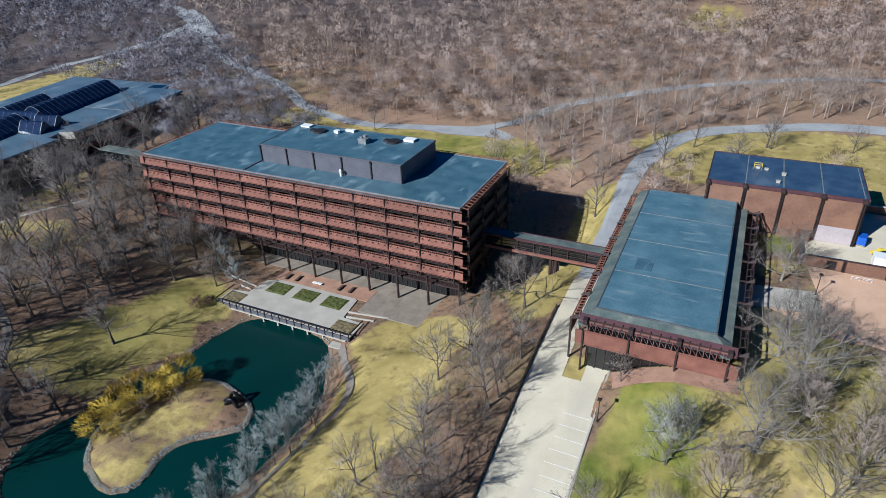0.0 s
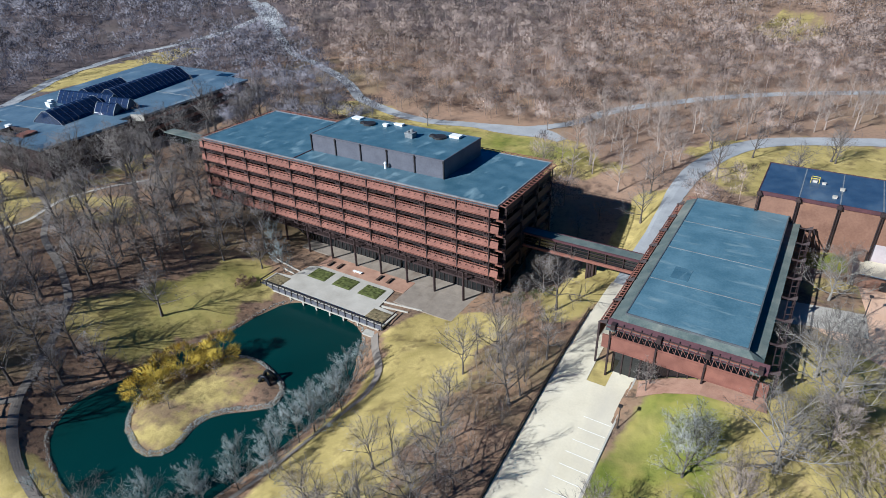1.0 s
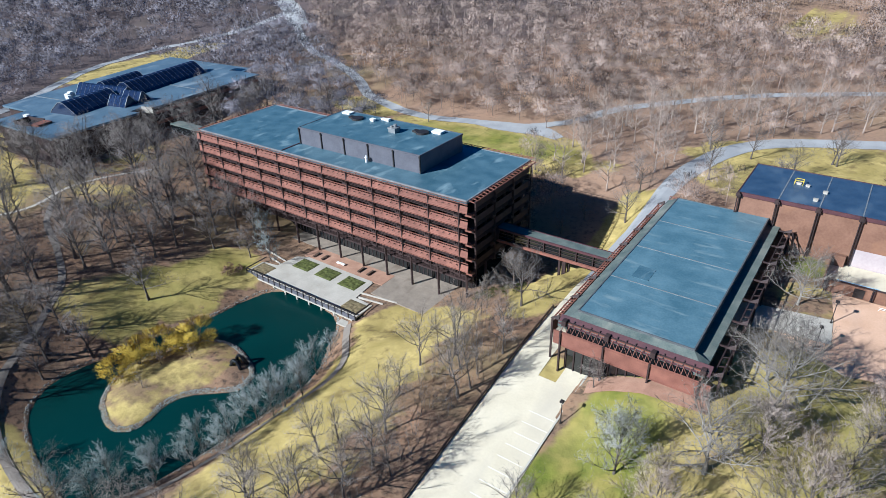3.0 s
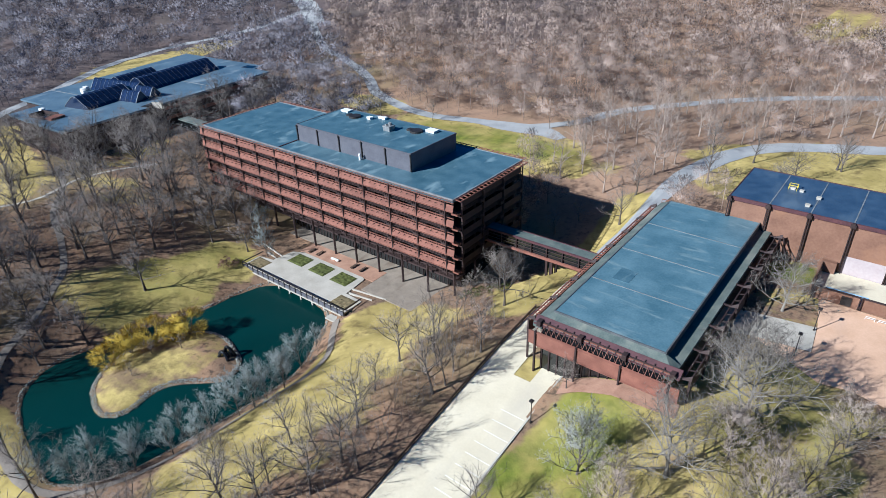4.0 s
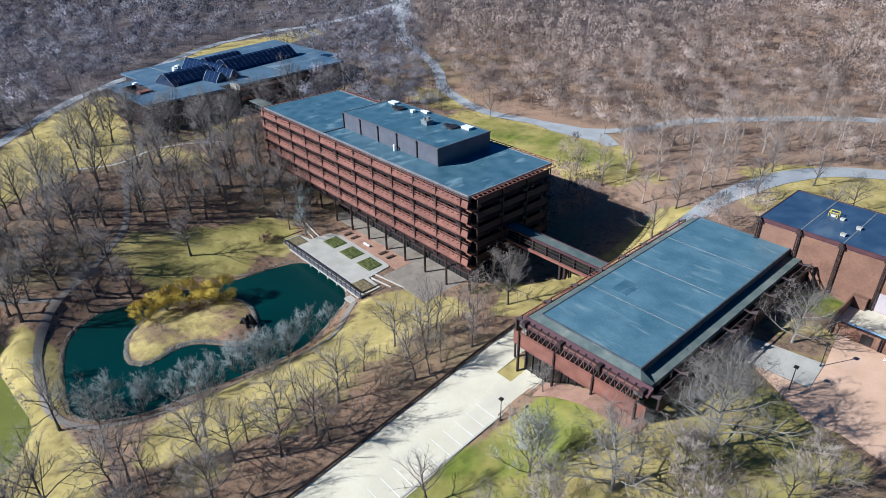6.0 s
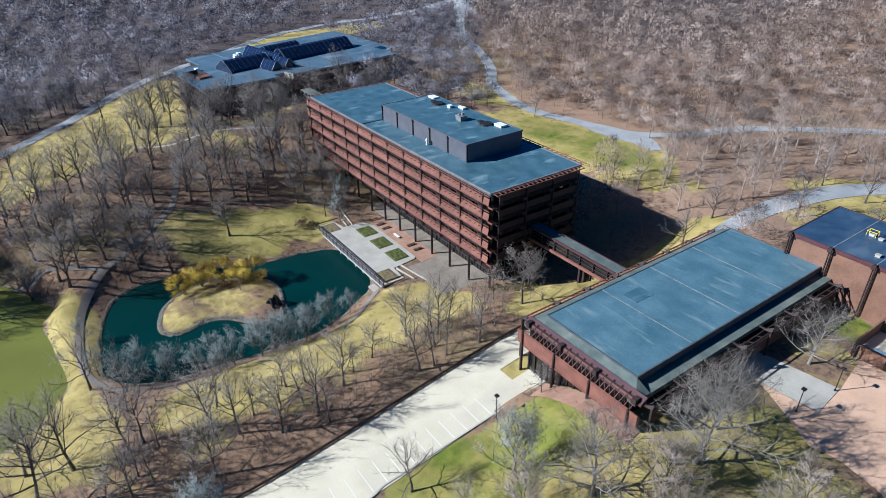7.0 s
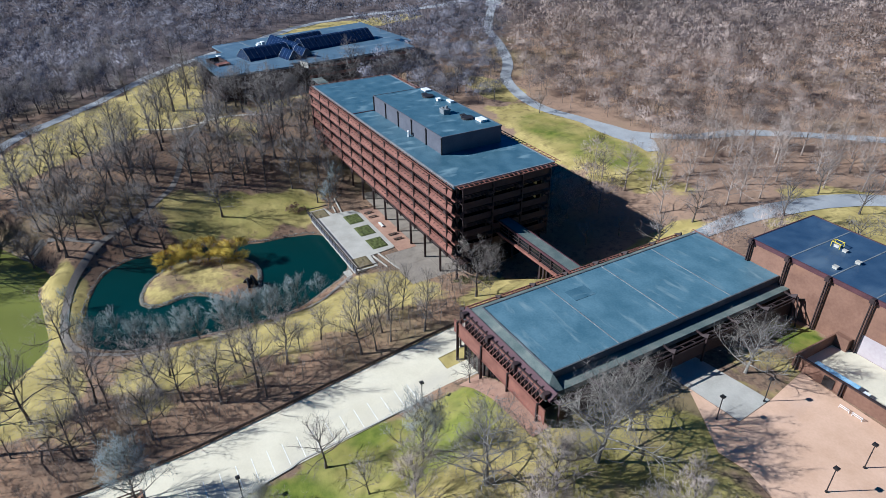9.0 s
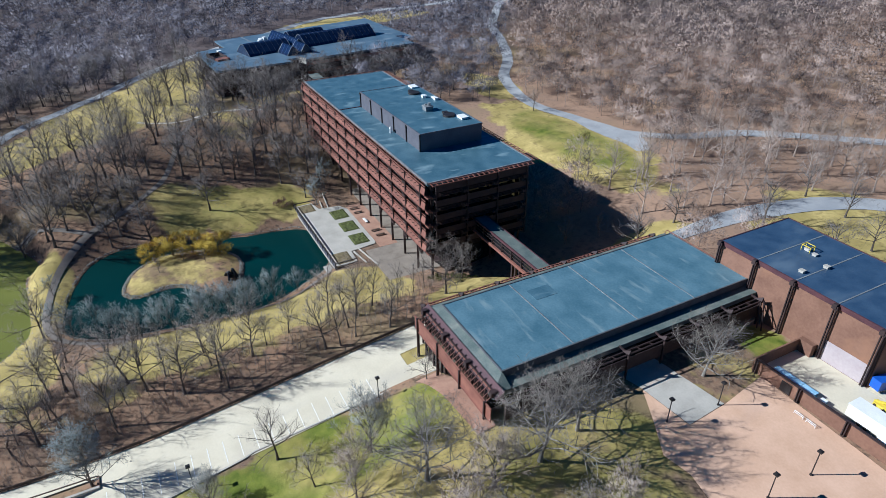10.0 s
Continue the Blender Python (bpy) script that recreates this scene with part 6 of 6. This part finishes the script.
FAR_ROUND = [woods_kind(400 + k, 12 + k % 4, 6.6 + 0.5 * (k % 3), 265, 0.72, 0.12, 0.2, 1.2, 0.1, 1) for k in range(7)]
FAR_TALL = [woods_kind(420 + k, 15 + k % 3, 5.0, 175, 0.64, 0.34, 0.26, 1.2, 0.75, 1) for k in range(4)]
x, y, r = scatter(-760, -260, 560, 860, 8.8, 11)
x, y = x + 2 * waves(x, y, 40, 1.1), y + 2 * waves(x, y, 31, 2.2)
near = np.hypot(x - 95, y + 95)
keep = free(x, y) & (near < 840) & (near > 95)
g = lawn(x, y)
keep &= (g < 0.35) | (r.rand(len(x)) < 0.02)
keep &= ~((x > -168) & (x < 30) & (y > -152) & (y < 32)) & ~inside(x, y, HILL) & ~((x > 30) & (x < 140) & (y < 44))
keep &= (waves(x, y, 90, 5.5) > -0.85) & ~((x > 20) & (x < 30) & (y < 60)) & ~inside(x, y, STRIP)
keep &= (x < 85 + (y + 124) * 0.22) & (y > -85 - 0.17 * (132 - x))
keep &= ~((x > -100) & (x < -24) & (y > 36) & (y < 99))
keep &= ~((x > 0) & (x < 17) & (y > 30) & (y < 64))
keep &= (near < 480) | (r.rand(len(x)) < 0.62)
x, y, near = x[keep], y[keep], near[keep]
size = r.uniform(0.62, 1.3, len(x)) * np.where(near < 480, 1.0, 1.22)
close = near < 330
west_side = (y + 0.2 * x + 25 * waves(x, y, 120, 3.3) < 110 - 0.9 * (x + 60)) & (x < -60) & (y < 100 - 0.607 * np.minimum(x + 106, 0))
slim = r.rand(len(x)) < np.where(west_side, 0.12, 0.34)
# the western woods carry the painted haze tint
for side, material, hue in ((west_side, wood_far_hazed, "lilac-grey"), (~west_side, wood_tan, "tan-grey")):
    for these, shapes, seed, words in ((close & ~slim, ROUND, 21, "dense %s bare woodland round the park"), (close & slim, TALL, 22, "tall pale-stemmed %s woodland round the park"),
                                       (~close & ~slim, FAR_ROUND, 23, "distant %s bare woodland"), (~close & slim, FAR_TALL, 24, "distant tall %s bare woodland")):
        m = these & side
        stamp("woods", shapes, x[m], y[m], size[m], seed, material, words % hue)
# tall open trees between the park road and the drive
OPEN = []
for k in range(5):
    w, t_ = grow(130 + k, 15 + 2 * (k % 3), 8.0 + (k % 2), 12, 6, 6, 3, upright=0.42, ribbon=True, thin=0.07, thick=0.022)
    me_ = crown_mesh(t_, twig_pink, (0, 0, 8.0))
    t_.f = [tuple(f.vertices) for f in me_.polygons]
    OPEN.append(flat(w, t_, centre=(0, 0, 7.0), bark_tone=0.5))
x, y, r = scatter(-26, 62, 112, 206, 8.6, 9)
m = free(x, y) & inside(x, y, STRIP) & (r.rand(len(x)) < 0.85) & (x < 85 + (y + 124) * 0.22)
stamp("woods", OPEN, x[m], y[m], r.uniform(0.65, 0.95, m.sum()), 25, twig_pink, "tall open tan-grey trees along the drive")
# low scrub on the shores and slopes
BUSH = [flat(grow(500 + k, 1.8, 1.6, 7, 4, 5, 0, thin=0.035, ribbon=True, upright=0.6, fork=0.05)[1]) for k in range(3)]
x, y, r = scatter(-90, -112, 26, 0, 1.7, 31)
p = signed(x, y, POND)
m = free(x, y) & (((p > 0.8) & (p < 4.5) & (x > -32) & (r.rand(len(x)) < 0.8)) | ((p > 1) & (p < 3.5) & (x < -55) & (y > -42) & (y < -30)) | ((x > 6) & (y < 0) & (lawn(x, y) < 0.6) & (r.rand(len(x)) < 0.5)))
stamp("shrubs", BUSH, x[m], y[m], r.uniform(0.6, 1.1, m.sum()), 32, shrub_mat, "low reddish-brown bare shrubs on the banks")
x, y, r = scatter(-150, -120, -62, 0, 2.6, 33)
m = free(x, y) & (lawn(x, y) < 0.4) & (r.rand(len(x)) < 0.2)
stamp("shrubs", BUSH, x[m], y[m], r.uniform(0.5, 1.1, m.sum()), 34, shrub_mat, "brown undergrowth beneath the park trees")


def round_shrub(x, y, s, seed, material, words, lot):
    """A clipped or tangled low bush: many short twigs over a few stems."""
    w, t_, mid = dome(seed, 1.5, 1.1, 420, 0.07, 0.02, 0.05, 0.32)
    ob = thing("shrub", (x, y, h1(x, y)), words, "shrub", lot)
    ob.scale = (s, s, s)
    part("stems", w, bark, ob)
    part("crown", crown_mesh(t_, material, mid), material, ob)


for k in range(15):
    round_shrub(3.5 + 2.6 * (k % 5) + 0.5 * math.sin(k * 2.1), -1.5 + 2.7 * (k // 5) + 0.8 * (k % 5) + 0.4 * math.cos(k), 0.95 + 0.2 * math.sin(k * 1.7), 700 + k % 4, hedge, "low rounded dark green shrub on the bank", "bank shrubs")
for k, (x, y, s) in enumerate(((-70.5, -25, 1.7), (-72.5, -23, 1.5), (-69, -22.5, 1.4), (-71, -20.5, 1.3))):
    round_shrub(x, y, s, 710 + k, shrub_mat, "tangled brown shrub on the lawn by the terrace", "terrace shrubs")


def sapling(seed, H):
    """A thin young stem with a few upright twigs."""
    r = random.Random(seed)
    g = Geo()
    for a in range(3):
        p = Vector((r.uniform(-0.4, 0.4), r.uniform(-0.4, 0.4), -0.2))
        q = p + Vector((r.uniform(-0.9, 0.9), r.uniform(-0.9, 0.9), H * r.uniform(0.7, 1.0)))
        g.sliver(p, q, 0.075, Vector((1, 0.2, 0)).normalized()).sliver(p, q, 0.075, Vector((-0.2, 1, 0)).normalized())
        for k in range(9):
            b = p.lerp(q, r.uniform(0.3, 0.95))
            e = b + Vector((r.uniform(-1, 1), r.uniform(-1, 1), r.uniform(0.4, 1.4))) * H * 0.17
            g.sliver(b, e, 0.045, Vector((r.uniform(-1, 1), r.uniform(-1, 1), 0)).normalized())
    return flat(g)


YOUNG = [sapling(600 + k, 4.5 + 0.8 * (k % 3)) for k in range(5)]
x, y, r = scatter(-2, -114, 26, 2, 1.9, 35)
m = free(x, y) & (lawn(x, y) < 0.6) & (r.rand(len(x)) < 0.5)
stamp("saplings", YOUNG, x[m], y[m], r.uniform(0.6, 1.2, m.sum()), 36, twig_mat, "thicket of thin brown saplings on the slope")
x, y, r = scatter(-150, -112, -66, 10, 3.4, 37)
m = free(x, y) & (lawn(x, y) < 0.3) & (r.rand(len(x)) < 0.15)
stamp("saplings", YOUNG, x[m], y[m], r.uniform(0.6, 1.2, m.sum()), 38, twig_mat, "thin brown saplings under the park trees")


# ------------------------------------------------------------------ shore stones and the sculpture
def rocks(line, n, width, z, seed, label, smin=0.25, smax=0.6):
    r = random.Random(seed)
    g = Geo()
    closed = line + line[:1]
    cum = [0.0]
    for a, b in zip(closed, closed[1:]):
        cum.append(cum[-1] + math.dist(a, b))
    spots, j = [], 0
    for s in sorted(r.uniform(0, cum[-1]) for _ in range(n)):
        while cum[j + 1] < s:
            j += 1
        a, b = Vector(closed[j]), Vector(closed[j + 1])
        d = (b - a).normalized()
        spots.append(a.lerp(b, (s - cum[j]) / max(1e-6, cum[j + 1] - cum[j])) + Vector((d.y, -d.x)) * r.uniform(-width, width))
    zs = height([p.x for p in spots], [p.y for p in spots])
    for p, hz in zip(spots, zs):
        q = r.uniform(smin, smax)
        zz = max(z - 0.1, float(hz)) + q * 0.2
        oct_ = [Vector(v) * q * r.uniform(0.7, 1.2) for v in ((1, 0, 0), (-1, 0, 0), (0, 1, 0), (0, -1, 0), (0, 0, 0.8), (0, 0, -0.8))]
        g.add([(p.x + v.x, p.y + v.y, zz + v.z) for v in oct_], [(0, 2, 4), (2, 1, 4), (1, 3, 4), (3, 0, 4), (2, 0, 5), (1, 2, 5), (3, 1, 5), (0, 3, 5)])
    solo("shore_stones", g, stone, label, "stones", kind="stuff")


rocks(ISLAND, 2300, 0.65, WATER, 41, "grey riprap stones edging the island", 0.1, 0.24)
rocks(POND, 1600, 0.4, WATER, 42, "grey riprap stones along the pond shore", 0.1, 0.22)
rocks(POND_LOW, 700, 0.5, WATER - 0.6, 43, "grey stones along the lower pond", 0.12, 0.28)
sx, sy = -36.5, -48.8
g = Geo()


def arch(p, q, rise, r0, bend=0.0, n=12):
    p, q = Vector(p), Vector(q)
    side = (q - p).cross(Vector((0, 0, 1))).normalized()
    pts, rad = [], []
    for i in range(n + 1):
        t = i / n
        s = math.sin(math.pi * t)
        pts.append(p.lerp(q, t) + Vector((0, 0, rise * s)) + side * bend * s)
        rad.append(r0 * (1.15 - 0.45 * s))
    g.tube(pts, rad, 10)


arch((-1.8, 1.0, -0.2), (1.3, 1.8, -0.2), 2.6, 0.5, 0.4)
arch((-1.2, -1.4, -0.2), (1.9, -0.6, -0.2), 2.0, 0.45, -0.4)
arch((-2.2, -0.3, -0.2), (-0.2, 0.4, -0.2), 1.3, 0.55, 0.2)
g.tube([(0.2, 0.1, 0), (0.3, 0.1, 0.5), (0.4, 0.1, 1.0), (0.5, 0.15, 1.4)], [0.55, 0.7, 0.55, 0.2], 10)
me = g.data("sculpture", black)
me.polygons.foreach_set("use_smooth", [True] * len(me.polygons))
solo("sculpture", me, black, "black bronze abstract sculpture of curved arches", "sculpture", at=(sx, sy, h1(sx, sy)))
